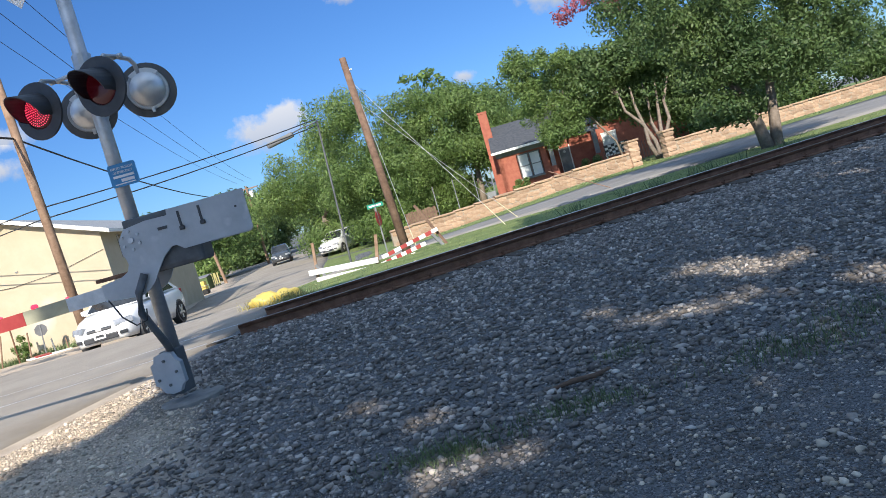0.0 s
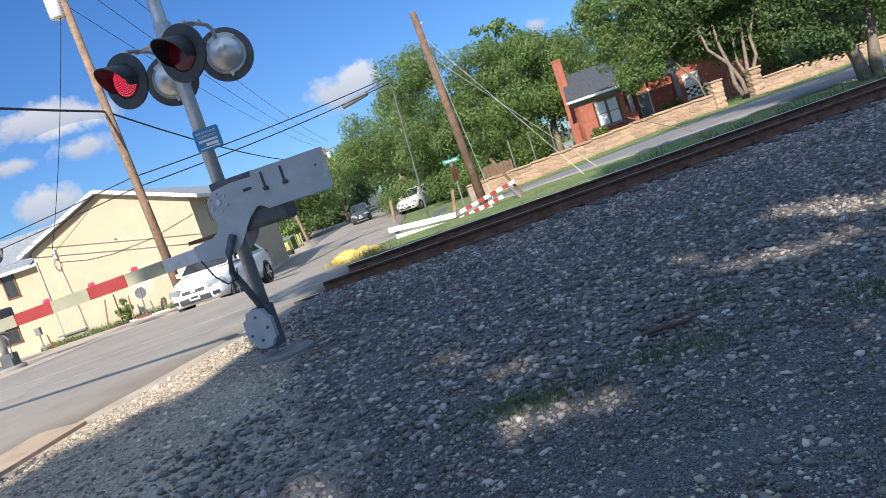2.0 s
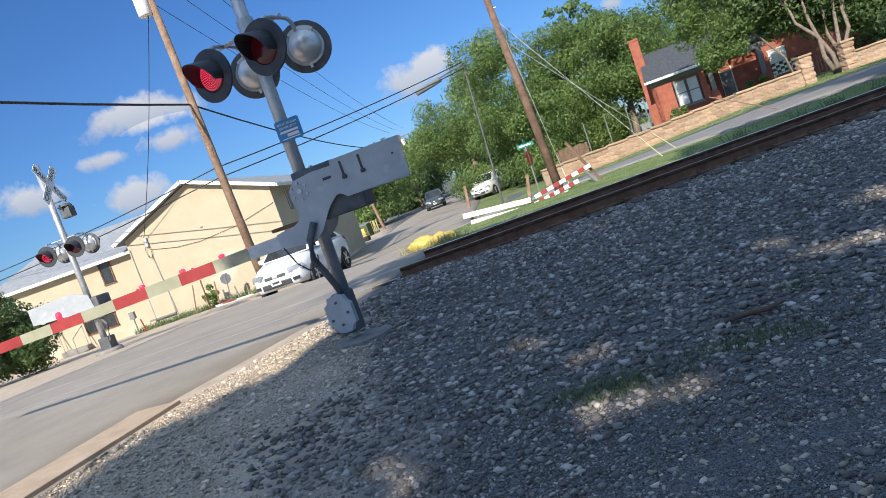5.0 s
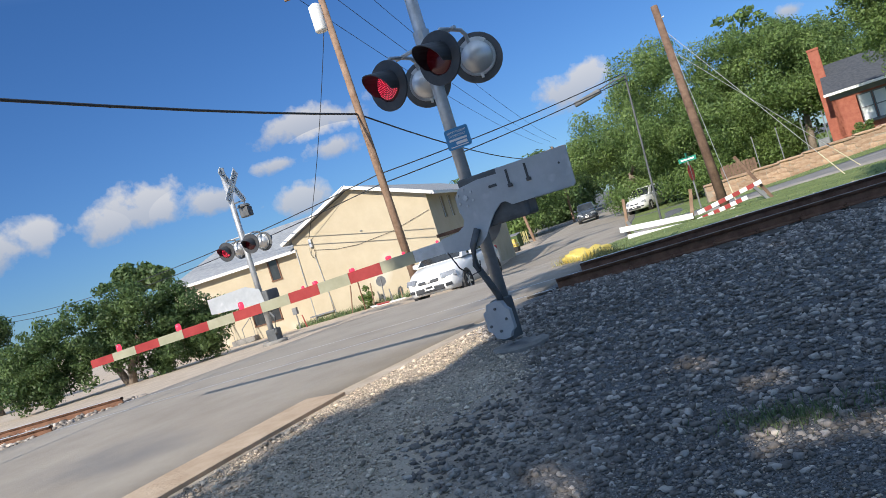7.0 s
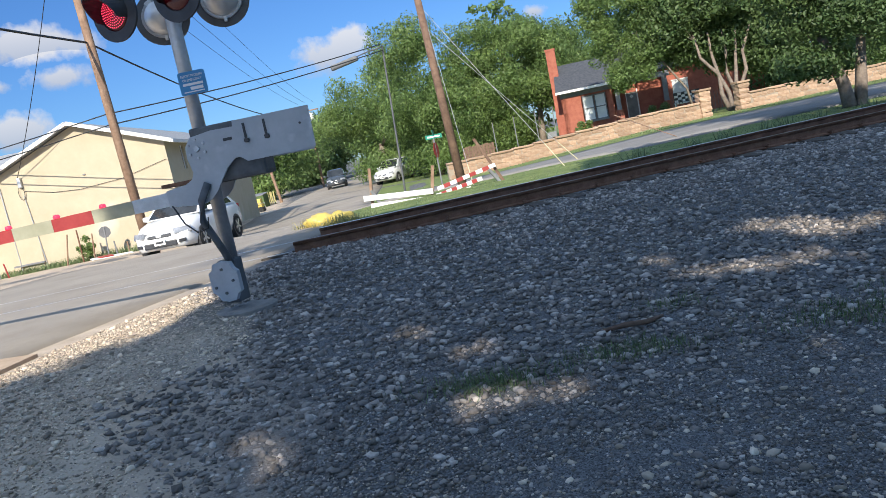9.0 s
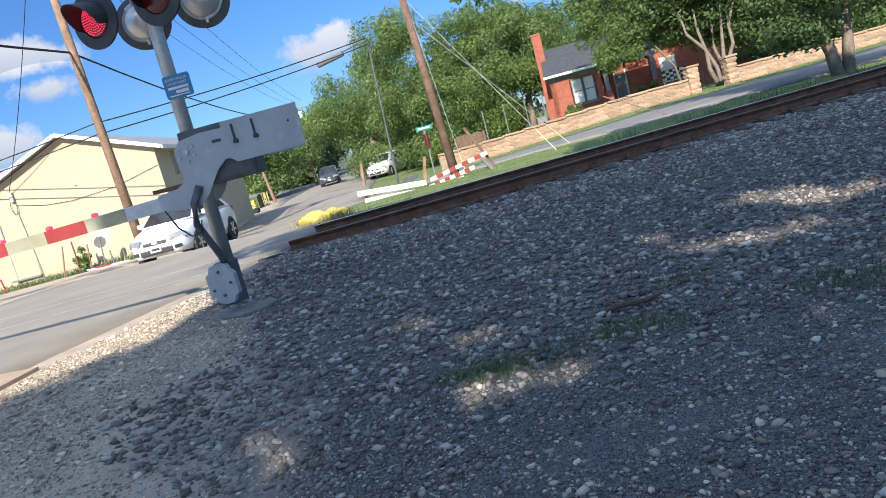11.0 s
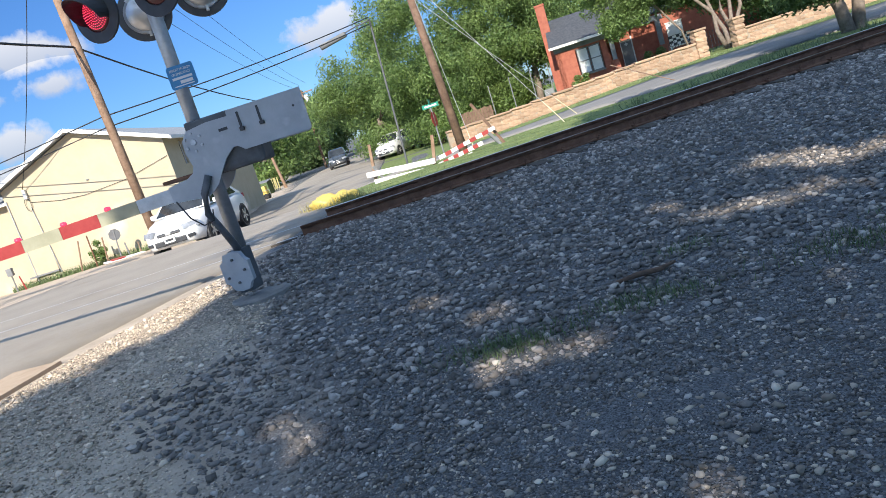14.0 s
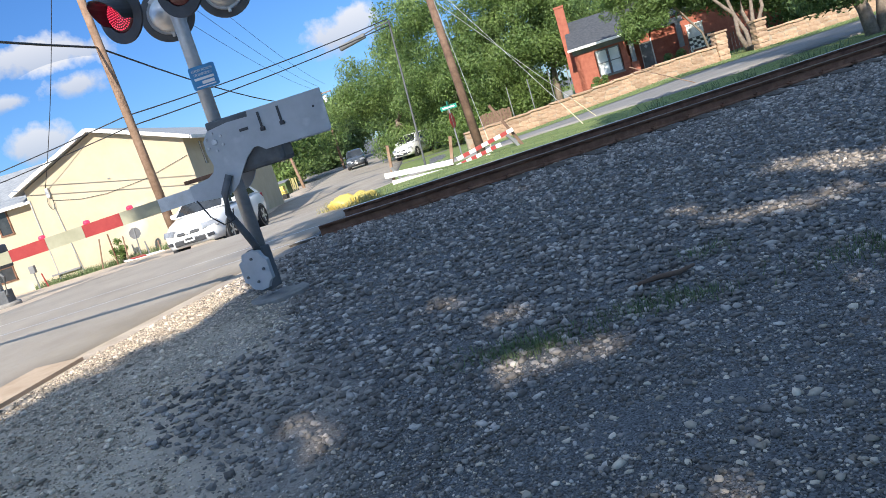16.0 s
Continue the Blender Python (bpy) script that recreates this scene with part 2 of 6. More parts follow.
def chain(bm, pts, radii, n=8):
    """A bent tube through pts."""
    rings = []
    for k, p in enumerate(pts):
        p = Vector(p)
        d = Vector(pts[min(k + 1, len(pts) - 1)]) - Vector(pts[max(k - 1, 0)])
        q = d.to_track_quat("Z", "Y")
        r = radii[k] if isinstance(radii, (list, tuple)) else radii
        rings.append([bm.verts.new(p + q @ Vector((r * math.cos(2 * math.pi * i / n), r * math.sin(2 * math.pi * i / n), 0))) for i in range(n)])
    for a, b in zip(rings, rings[1:]):
        for i in range(n):
            bm.faces.new((a[i], a[(i + 1) % n], b[(i + 1) % n], b[i]))
    bm.faces.new(rings[0])
    bm.faces.new(rings[-1])
    return bm


def slab(bm, outline, z0, z1, m=None):
    """A plate with that outline (x, y), from z0 to z1, moved by m."""
    m = m or Matrix()
    lo = [bm.verts.new(m @ Vector((x, y, z0))) for x, y in outline]
    hi = [bm.verts.new(m @ Vector((x, y, z1))) for x, y in outline]
    n = len(outline)
    bm.faces.new(lo)
    bm.faces.new(hi)
    for i in range(n):
        bm.faces.new((lo[i], lo[(i + 1) % n], hi[(i + 1) % n], hi[i]))
    return bm


def lathe(bm, profile, m=None, n=24):
    """A turned shape about z: profile of (radius, z)."""
    m = m or Matrix()
    rings = [[bm.verts.new(m @ Vector((max(r, 1e-4) * math.cos(2 * math.pi * i / n), max(r, 1e-4) * math.sin(2 * math.pi * i / n), z))) for i in range(n)] for r, z in profile]
    for a, b in zip(rings, rings[1:]):
        for i in range(n):
            bm.faces.new((a[i], a[(i + 1) % n], b[(i + 1) % n], b[i]))
    return bm


def B():
    return bmesh.new()


def lerp_line(pts, y):
    """x of a line of (x, y) points, given by growing y."""
    if y <= pts[0][1]:
        return pts[0][0]
    for (x0, y0), (x1, y1) in zip(pts, pts[1:]):
        if y <= y1:
            return x0 + (x1 - x0) * (y - y0) / (y1 - y0)
    return pts[-1][0]


def smooth01(v):
    v = min(max(v, 0.0), 1.0)
    return v * v * (3 - 2 * v)


# ---- lie of the land ----
ROAD_R = [(-5.3, -30), (-4.8, 0), (-4.65, 4), (-4.5, 6), (-4.0, 8), (-3.5, 10), (-3.4, 12), (-4.3, 16), (-5.0, 20), (-6.0, 30), (-7.7, 42), (-9.8, 56), (-12.2, 75), (-15.5, 110), (-30, 300)]
ROAD_L = [(-13.5, -30), (-12.5, 2), (-12.0, 7), (-11.5, 10), (-10.9, 14), (-10.7, 19), (-10.9, 24), (-11.9, 32), (-14.0, 42), (-16.4, 54), (-18.6, 70), (-20.5, 110), (-36, 300)]


def track_y(x):
    """y of the near rail: straight, with a slight bend at the road."""
    x = min(45.0, x)
    bend = 1.5 * math.log1p(math.exp(min(30.0, (x + 3.3) / 1.5)))
    return 9.66 + 0.195 * (max(x, -18.0) + 3.3) + 0.06 * min(0.0, x + 18.0) + 0.135 * bend


def track_turn(x):
    return math.degrees(math.atan((track_y(x + 0.1) - track_y(x - 0.1)) / 0.2))


def ground_z(x, y):
    d = y - track_y(x)
    if d < 0:
        z = -0.09 - 0.085 * min(max(-d - 2.2, 0.0), 5.4)
        near = smooth01((lerp_line(ROAD_R, y) + 3.0 - x) / 3.0)
        z = z * (1 - near) - 0.03 * near
    else:
        z = -0.09 - 0.51 * smooth01((d - 2.6) / 22.0) + (0.017 * max(-5, x) if x < 0 else 0.05 * min(x, 6) + 0.008 * max(0, min(19, x - 6))) * smooth01(d / 22.0)
        lane = smooth01((x + 12.5) / 2.0) * smooth01((-3.5 - x) / 2.5)      # the road falls away behind the crossing
        z -= 0.45 * max(smooth01((y - 30) / 20.0) * smooth01((1.0 - x) / 5.0), 0.6 * smooth01((y - 15) / 9.0) * lane)
        on = smooth01((lerp_line(ROAD_R, y) + 1.5 - x) / 1.5) * smooth01((6 - d) / 6)
        z = z * (1 - on) - 0.03 * on
    return z


gz = ground_z


def ground_sheet(name, xs, ys, lift, mat):
    verts = [(x, y, ground_z(x, y) + lift) for y in ys for x in xs]
    w = len(xs)
    faces = [(j * w + i, j * w + i + 1, (j + 1) * w + i + 1, (j + 1) * w + i) for j in range(len(ys) - 1) for i in range(w - 1)]
    return raw(name, verts, faces, mat, smooth=True)


def steps(*runs):
    out = []
    for a, b, s in runs:
        out += list(np.arange(a, b, s))
    return out + [runs[-1][1]]


ground = ground_sheet("ground", steps((-1500, -100, 200), (-100, -20, 8), (-20, 25, 0.5), (25, 105, 8), (105, 1500, 200)),
                      steps((-1500, -100, 200), (-100, -10, 6), (-10, 40, 0.5), (40, 120, 5), (120, 1520, 200)), 0.0, M_GROUND)
tagged(ground, "dusty tan dirt and gravel ground", "ground", kind="structure")


def ribbon(name, left, right, ys, lift, mat, n=8):
    verts, faces = [], []
    for y in ys:
        a, b = left(y), right(y)
        row = [(a + (b - a) * k / n, y, ground_z(a + (b - a) * k / n, y) + lift) for k in range(n + 1)]
        verts += [(a - 0.01, y, row[0][2] - 0.15)] + row + [(b + 0.01, y, row[-1][2] - 0.15)]
    n += 2
    w = n + 1
    faces = [(j * w + i, j * w + i + 1, (j + 1) * w + i + 1, (j + 1) * w + i) for j in range(len(ys) - 1) for i in range(n)]
    return raw(name, verts, faces, mat, smooth=True)


road = ribbon("road", lambda y: lerp_line(ROAD_L, y), lambda y: lerp_line(ROAD_R, y), steps((-30, -4, 2), (-4, 40, 0.5), (40, 300, 5)), 0.03, M_ROAD)
tagged(road, "worn pale grey asphalt road over the crossing", "road", kind="structure")


def along(x, off, z):
    """A place beside the track: off metres behind the near rail."""
    return Vector((x, track_y(x) + off, z))


def rail(name, off, x0, x1, top, head_mat):
    prof = [(-0.07, 0), (0.07, 0), (0.07, 0.018), (0.012, 0.035), (0.01, 0.125), (0.036, 0.14), (0.036, 0.172), (0.03, 0.178), (-0.03, 0.178), (-0.036, 0.172), (-0.036, 0.14), (-0.01, 0.125), (-0.012, 0.035), (-0.07, 0.018)]
    xs = np.linspace(x0, x1, max(2, int((x1 - x0) / 0.8)))
    thing = empty(name)
    for nm, pr, mat in (("web", prof[:6] + prof[-5:], M_RUST), ("head", prof[5:11], [M_RUST, head_mat])):
        bm = B()
        rings = [[bm.verts.new(along(x, off + px, top - 0.178 + pz)) for px, pz in pr] for x in xs]
        n = len(pr)
        for a, b in zip(rings, rings[1:]):
            for i in range(n):
                f = bm.faces.new((a[i], a[(i + 1) % n], b[(i + 1) % n], b[i]))
                f.material_index = 1 if nm == "head" and i in (1, 2, 3) else 0
        bm.faces.new(rings[0])
        bm.faces.new(rings[-1])
        part(nm, bm, mat, thing)
    return thing


M_RAILDULL = material("dull_rail_head", [(0.13, 0.085, 0.06), (0.24, 0.18, 0.14)], 4.0, 0.45, 0.5, bump=0.1)
for off in (0.0, 1.5):
    ob = rail("rail", off, -3.2, 45, 0.12, M_RAILHEAD if off else M_RAILDULL)
    tagged(ob, "rusty brown steel rail with a polished head", "rail", "rails")
    ob = rail("rail", off, -45, -11.8, 0.10, M_RAILHEAD)
    tagged(ob, "rusty brown steel rail beyond the road", "rail", "rails")

# more surfaces
M_RED = material("red_reflective", [(0.27, 0.022, 0.022), (0.36, 0.045, 0.04)], 5.0, 0.5, bump=0.03)
M_OLIVEWHITE = material("dirty_white_reflective", [(0.28, 0.275, 0.185), (0.36, 0.35, 0.25)], 4.0, 0.55, bump=0.03)
M_CHROME = material("brushed_aluminium", [(0.66, 0.65, 0.63), (0.80, 0.79, 0.77)], 6.0, 0.38, 0.6, bump=0.04)
M_CONCRETE = material("weathered_concrete", [(0.20, 0.185, 0.17), (0.32, 0.30, 0.27)], 5.0, 0.95, bump=0.4)
M_KERB = material("tan_concrete_kerb", [(0.42, 0.30, 0.20), (0.55, 0.42, 0.30)], 3.0, 0.95, bump=0.4, bump_scale=30)
M_BLUE = material("blue_sign_paint", [(0.03, 0.20, 0.42), (0.05, 0.26, 0.50)], 3.0, 0.5, bump=0)
M_DARKGREY = material("dark_grey_steel", [(0.09, 0.095, 0.10), (0.15, 0.155, 0.16)], 5.0, 0.6, 0.3, bump=0.05)
M_TIE = material("creosoted_tie", [(0.05, 0.04, 0.032), (0.12, 0.10, 0.08)], 8.0, 0.95, bump=0.6)
M_WIRE = material("black_cable", [(0.012, 0.012, 0.013), (0.03, 0.03, 0.032)], 9.0, 0.6, bump=0)
M_BALLAST = material("grey_crushed_stone", [(0.235, 0.20, 0.17), (0.45, 0.395, 0.345)], 7.0, 0.85, bump=0.35, bump_scale=90, random_part=-0.75)
M_PEBBLE = material("tan_gravel", [(0.46, 0.37, 0.275), (0.64, 0.53, 0.41)], 7.0, 0.9, bump=0.2, bump_scale=90, random_part=-0.6)


def red_lamp(name, power, base):
    m = bpy.data.materials.new(name)
    m.use_nodes = True
    b = m.node_tree.nodes["Principled BSDF"]
    b.inputs["Base Color"].default_value, b.inputs["Roughness"].default_value = (*base, 1), 0.25
    b.inputs["Emission Color"].default_value, b.inputs["Emission Strength"].default_value = (1.0, 0.05, 0.12, 1), power
    return m


M_LIT = red_lamp("lit_red_led", 1.3, (0.5, 0.02, 0.03))
M_UNLIT = red_lamp("red_lens_off", 0.01, (0.02, 0.005, 0.006))
M_BEACON = red_lamp("red_beacon", 0.9, (0.6, 0.02, 0.03))

# ---- track bed ----
rng = np.random.default_rng(7)
ICO_V = []
for s in (-1, 1):
    for t in (-1.618, 1.618):
        ICO_V += [(0, s, t), (s, t, 0), (t, 0, s)]
ICO_V = np.array(ICO_V) / 1.902
hull_bm = B()
for v in ICO_V:
    hull_bm.verts.new(v)
bmesh.ops.convex_hull(hull_bm, input=hull_bm.verts)
hull_bm.verts.index_update()
STONE_F = np.array([[v.index for v in f.verts] for f in hull_bm.faces])
STONE_V = np.array([v.co[:] for v in hull_bm.verts])
hull_bm.free()


def mesh_from_arrays(name, v, f, mat):
    me = bpy.data.meshes.new(name)
    k = f.shape[1]
    me.vertices.add(len(v))
    me.vertices.foreach_set("co", v.astype(np.float32).ravel())
    me.loops.add(f.size)
    me.loops.foreach_set("vertex_index", f.astype(np.int32).ravel())
    me.polygons.add(len(f))
    me.polygons.foreach_set("loop_start", np.arange(0, f.size, k, dtype=np.int32))
    me.update(calc_edges=True)
    me.materials.append(mat)
    return me


def spin(n):
    """n random turns."""
    q = rng.normal(size=(n, 4))
    q /= np.linalg.norm(q, axis=1)[:, None]
    w, x, y, z = q.T
    return np.stack([np.stack([1 - 2 * (y * y + z * z), 2 * (x * y - z * w), 2 * (x * z + y * w)], -1),
                     np.stack([2 * (x * y + z * w), 1 - 2 * (x * x + z * z), 2 * (y * z - x * w)], -1),
                     np.stack([2 * (x * z - y * w), 2 * (y * z + x * w), 1 - 2 * (x * x + y * y)], -1)], 1)


CHIP_V = np.array([(1, 0, 0), (0, 1, 0), (-1, 0, 0), (0, -1, 0), (0, 0, 1), (0, 0, -1)], float)
CHIP_F = np.array([(0, 1, 4), (1, 2, 4), (2, 3, 4), (3, 0, 4), (1, 0, 5), (2, 1, 5), (3, 2, 5), (0, 3, 5)])


def stones(name, places, sizes, mat, flat=0.6, chip=False):
    """One heap of loose angular stones, lying on the ground."""
    n = len(places)
    ICO_V, ICO_F = (CHIP_V, CHIP_F) if chip else (STONE_V, STONE_F)
    shape = np.stack([rng.uniform(0.75, 1.25, n), rng.uniform(0.55, 1.0, n), rng.uniform(flat * 0.6, flat * 1.2, n)], -1)
    turn = rng.uniform(0, 2 * np.pi, n)
    c, s = np.cos(turn), np.sin(turn)
    base = np.einsum("nij,kj->nki", spin(n), ICO_V) * rng.uniform(0.55, 1.25, (n, len(ICO_V), 1))
    base *= shape[:, None, :] * sizes[:, None, None]
    v = np.stack([base[..., 0] * c[:, None] - base[..., 1] * s[:, None], base[..., 0] * s[:, None] + base[..., 1] * c[:, None], base[..., 2]], -1)
    zs = np.array([ground_z(x, y) for x, y in places])
    v += np.stack([places[:, 0], places[:, 1], zs + sizes * 0.18], -1)[:, None, :]
    f = ICO_F[None] + (np.arange(n) * len(ICO_V))[:, None, None]
    return new(name, mesh_from_arrays(name, v.reshape(-1, 3), f.reshape(-1, 3), mat))


def scatter(n, x0, x1, y0, y1, keep):
    p = np.stack([rng.uniform(x0, x1, n), rng.uniform(y0, y1, n)], -1)
    return np.array([q for q in p if rng.random() < keep(*q)])


# where the dark stones end towards the dusty verge
STONE_EDGE = [(-1.2, 2.4), (-1.9, 3.2), (-2.7, 3.8), (-2.95, 4.4), (-2.6, 5.0), (-2.4, 5.8), (-2.7, 6.4), (-3.3, 7.2), (-3.7, 8.0)]


def ballast_share(x, y):
    """How thick the dark stone lies: full by the track, thin towards the dusty verge and the near dirt."""
    d = y - track_y(x)
    if d > 3.2 or x < lerp_line(ROAD_R, y) + 0.35:
        return 0.0
    wave = noise.noise((x * 0.7, y * 0.7, 3.1)) * 0.8
    edge = smooth01((x - lerp_line(STONE_EDGE, y) + 0.45 * wave) / 0.45 + 0.5)
    near = 0.38 + 0.62 * smooth01((d + 8.3 + wave) / 2.2)
    return edge * near


pts = scatter(116000, -4.2, 10.0, 2.0, 13.9, lambda x, y: ballast_share(x, y) * (1.0 if x < 0.85 * y + 0.4 else 0.05) * (1.0 if y < track_y(x) - 0.05 else 0.0))
pts = pts[np.argsort(pts[:, 1])]
n_near = int(np.searchsorted(pts[:, 1], 6.4))
sz = rng.gamma(4.2, 0.0056, len(pts)).clip(0.008, 0.052) * np.array([0.45 + 0.55 * smooth01((y - track_y(x) + 8.2) / 2.5) for x, y in pts])
half = rng.random(n_near) < 0.5
tagged(stones("ballast", pts[:n_near][half], sz[:n_near][half], M_BALLAST, 0.5), "loose blue-grey crushed stone ballast beside the track", "ballast", kind="stuff")
tagged(stones("ballast", pts[:n_near][~half], sz[:n_near][~half] * 1.1, M_BALLAST, 0.7, chip=True), "sharp-edged grey ballast stones among the rest", "ballast", kind="stuff")
tagged(stones("ballast", pts[n_near:], sz[n_near:], M_BALLAST, 0.62, chip=True), "blue-grey crushed stone ballast close to the rail", "ballast", kind="stuff")
pts = scatter(300, -2.4, 4.5, 2.4, 5.2, lambda x, y: 1.0 if x < 0.85 * y + 0.4 and x > -0.45 * y else 0.0)
tagged(stones("ballast", pts, rng.uniform(0.018, 0.042, len(pts)), M_BALLAST, 0.55), "scattered larger stones on the dark grit", "ballast", kind="stuff")
pts = scatter(12000, -3.3, 30, 8.5, 23, lambda x, y: 1.0 if -0.4 < y - track_y(x) < 2.6 else 0.0)
sz = rng.gamma(7.0, 0.005, len(pts)).clip(0.02, 0.07)
tagged(stones("ballast", pts, sz, M_BALLAST), "grey ballast stones between the rails", "ballast", kind="stuff")
pts = scatter(34000, -5.0, 3.5, 1.6, 8.8, lambda x, y: (0.0 if x < lerp_line(ROAD_R, y) + 0.28 else 1.0) * max(0.03, 1 - ballast_share(x, y)) ** 1.5 * (1 if y - track_y(x) < -1.0 else 0))
sz = rng.gamma(2.8, 0.0046, len(pts)).clip(0.005, 0.036)
tagged(stones("gravel", pts, sz, M_PEBBLE), "fine tan gravel on the dusty verge", "gravel", kind="stuff")
pts = scatter(90000, -5.0, -0.6, 1.8, 8.6, lambda x, y: (0.0 if x < lerp_line(ROAD_R, y) + 0.28 else 1.0) * max(0.0, 1 - ballast_share(x, y)) * (1 if y - track_y(x) < -1.0 else 0))
tagged(stones("gravel", pts, rng.gamma(5.0, 0.0016, len(pts)).clip(0.003, 0.016), M_PEBBLE, chip=True), "tan gravel chippings on the dusty verge", "gravel", kind="stuff")
pts = scatter(52000, -2.4, 3.6, 2.0, 4.9, lambda x, y: (1.0 if x < 0.85 * y + 0.4 and x > -0.75 * y else 0.0) * (0.35 + 0.65 * smooth01((4.3 - y) / 1.0)))
tagged(stones("grit", pts, rng.gamma(4.0, 0.0022, len(pts)).clip(0.004, 0.02), M_BALLAST, chip=True), "dark stone grit between the loose stones", "grit", kind="stuff")
pts = scatter(2600, -18, -11.7, 4, 12, lambda x, y: 1.0 if y < track_y(x) + 2.2 and x < lerp_line(ROAD_L, y) - 0.2 else 0.0)
tagged(stones("ballast", pts, rng.uniform(0.03, 0.08, len(pts)), M_BALLAST), "pale ballast beyond the road", "ballast", kind="stuff")

# ties under the rails
tie_me = None
for k in range(66):
    x = -2.9 + 0.56 * k
    bm_t = box(B(), (0.23, 2.6, 0.17), bevel=0.015) if tie_me is None else None
    if tie_me is None:
        first = part("railway_tie", bm_t, M_TIE)
        tie_me = first.data
        t_ob = first
    else:
        t_ob = new("railway_tie", tie_me)
    t_ob.matrix_world = pose(x, track_y(x) + 0.75, -0.145, 0, 0, track_turn(x))
    tagged(t_ob, "dark creosoted wooden tie under the rails", "railway tie", "track ties")

# anchors and spikes on the near rail's foot
clip_me = None
for k in range(60):
    x = -2.75 + 0.56 * k
    if clip_me is None:
        clip = part("rail_anchor", box(box(B(), (0.05, 0.10, 0.035), (0, 0, 0.018), bevel=0.006), (0.025, 0.03, 0.06), (0, -0.03, 0.03)), M_RUST)
        clip_me = clip.data
    else:
        clip = new("rail_anchor", clip_me)
    clip.matrix_world = pose(x, track_y(x) - 0.075, -0.045, 0, 0, track_turn(x))
    tagged(clip, "rusty steel anchor clipped to the rail foot", "rail anchor", "rail anchors")

# flush rails and flangeway gaps where the track crosses the road
def inlay(name, o0, o1, hi, mat):
    bm = B()
    rows = []
    for x in np.linspace(-11.75, -3.25, 22):
        a, b = along(x, o0, 0), along(x, o1, 0)
        rows.append([bm.verts.new((p.x, p.y, gz(p.x, p.y) + z)) for p, z in ((a, -0.03), (a, hi), (b, hi), (b, -0.03))])
    for a, b in zip(rows, rows[1:]):
        for i in range(3):
            bm.faces.new((a[i], a[i + 1], b[i + 1], b[i]))
    bm.faces.new(rows[0])
    bm.faces.new(rows[-1])
    return part(name, bm, mat)


for off in (0.0, 1.5):
    tagged(inlay("rail", off - 0.035, off + 0.035, 0.030, M_RAILHEAD), "polished rail head set flush in the crossing", "rail", "rails")
    for o0, o1 in ((off + 0.05, off + 0.14), (off - 0.16, off - 0.05)):
        tagged(inlay("road_joint", o0, o1, 0.025, M_TIE), "dark flangeway gap beside the flush rail", "road joint", kind="structure")

# kerb along the road's edge
bm = B()
for y in np.arange(-3.0, 5.4, 0.3):
    for a, b in ((y, y + 0.3),):
        w = 0.22
        lo, hi = [], []
        for yy in (a, b):
            x = lerp_line(ROAD_R, yy)
            lo.append([(x - 0.24, yy), (x + w, yy)])
        p = [bm.verts.new((q[0], q[1], ground_z(q[0], q[1]) + h_k)) for q, h_k in ((lo[0][0], 0.042), (lo[0][1], 0.03), (lo[1][1], 0.03), (lo[1][0], 0.042))]
        r = [bm.verts.new((q[0], q[1], ground_z(q[0], q[1]) - 0.15)) for q in (lo[0][0], lo[0][1], lo[1][1], lo[1][0])]
        bm.faces.new(p)
        bm.faces.new((p[0], p[3], r[3], r[0]))
        bm.faces.new((p[1], p[2], r[2], r[1]))
kerb = part("kerb", bm, M_KERB)
tagged(kerb, "worn tan concrete kerb along the road", "kerb", kind="structure")

# ---- near crossing signal ----
MAST = Vector((-2.85, 6.72, 0.0))


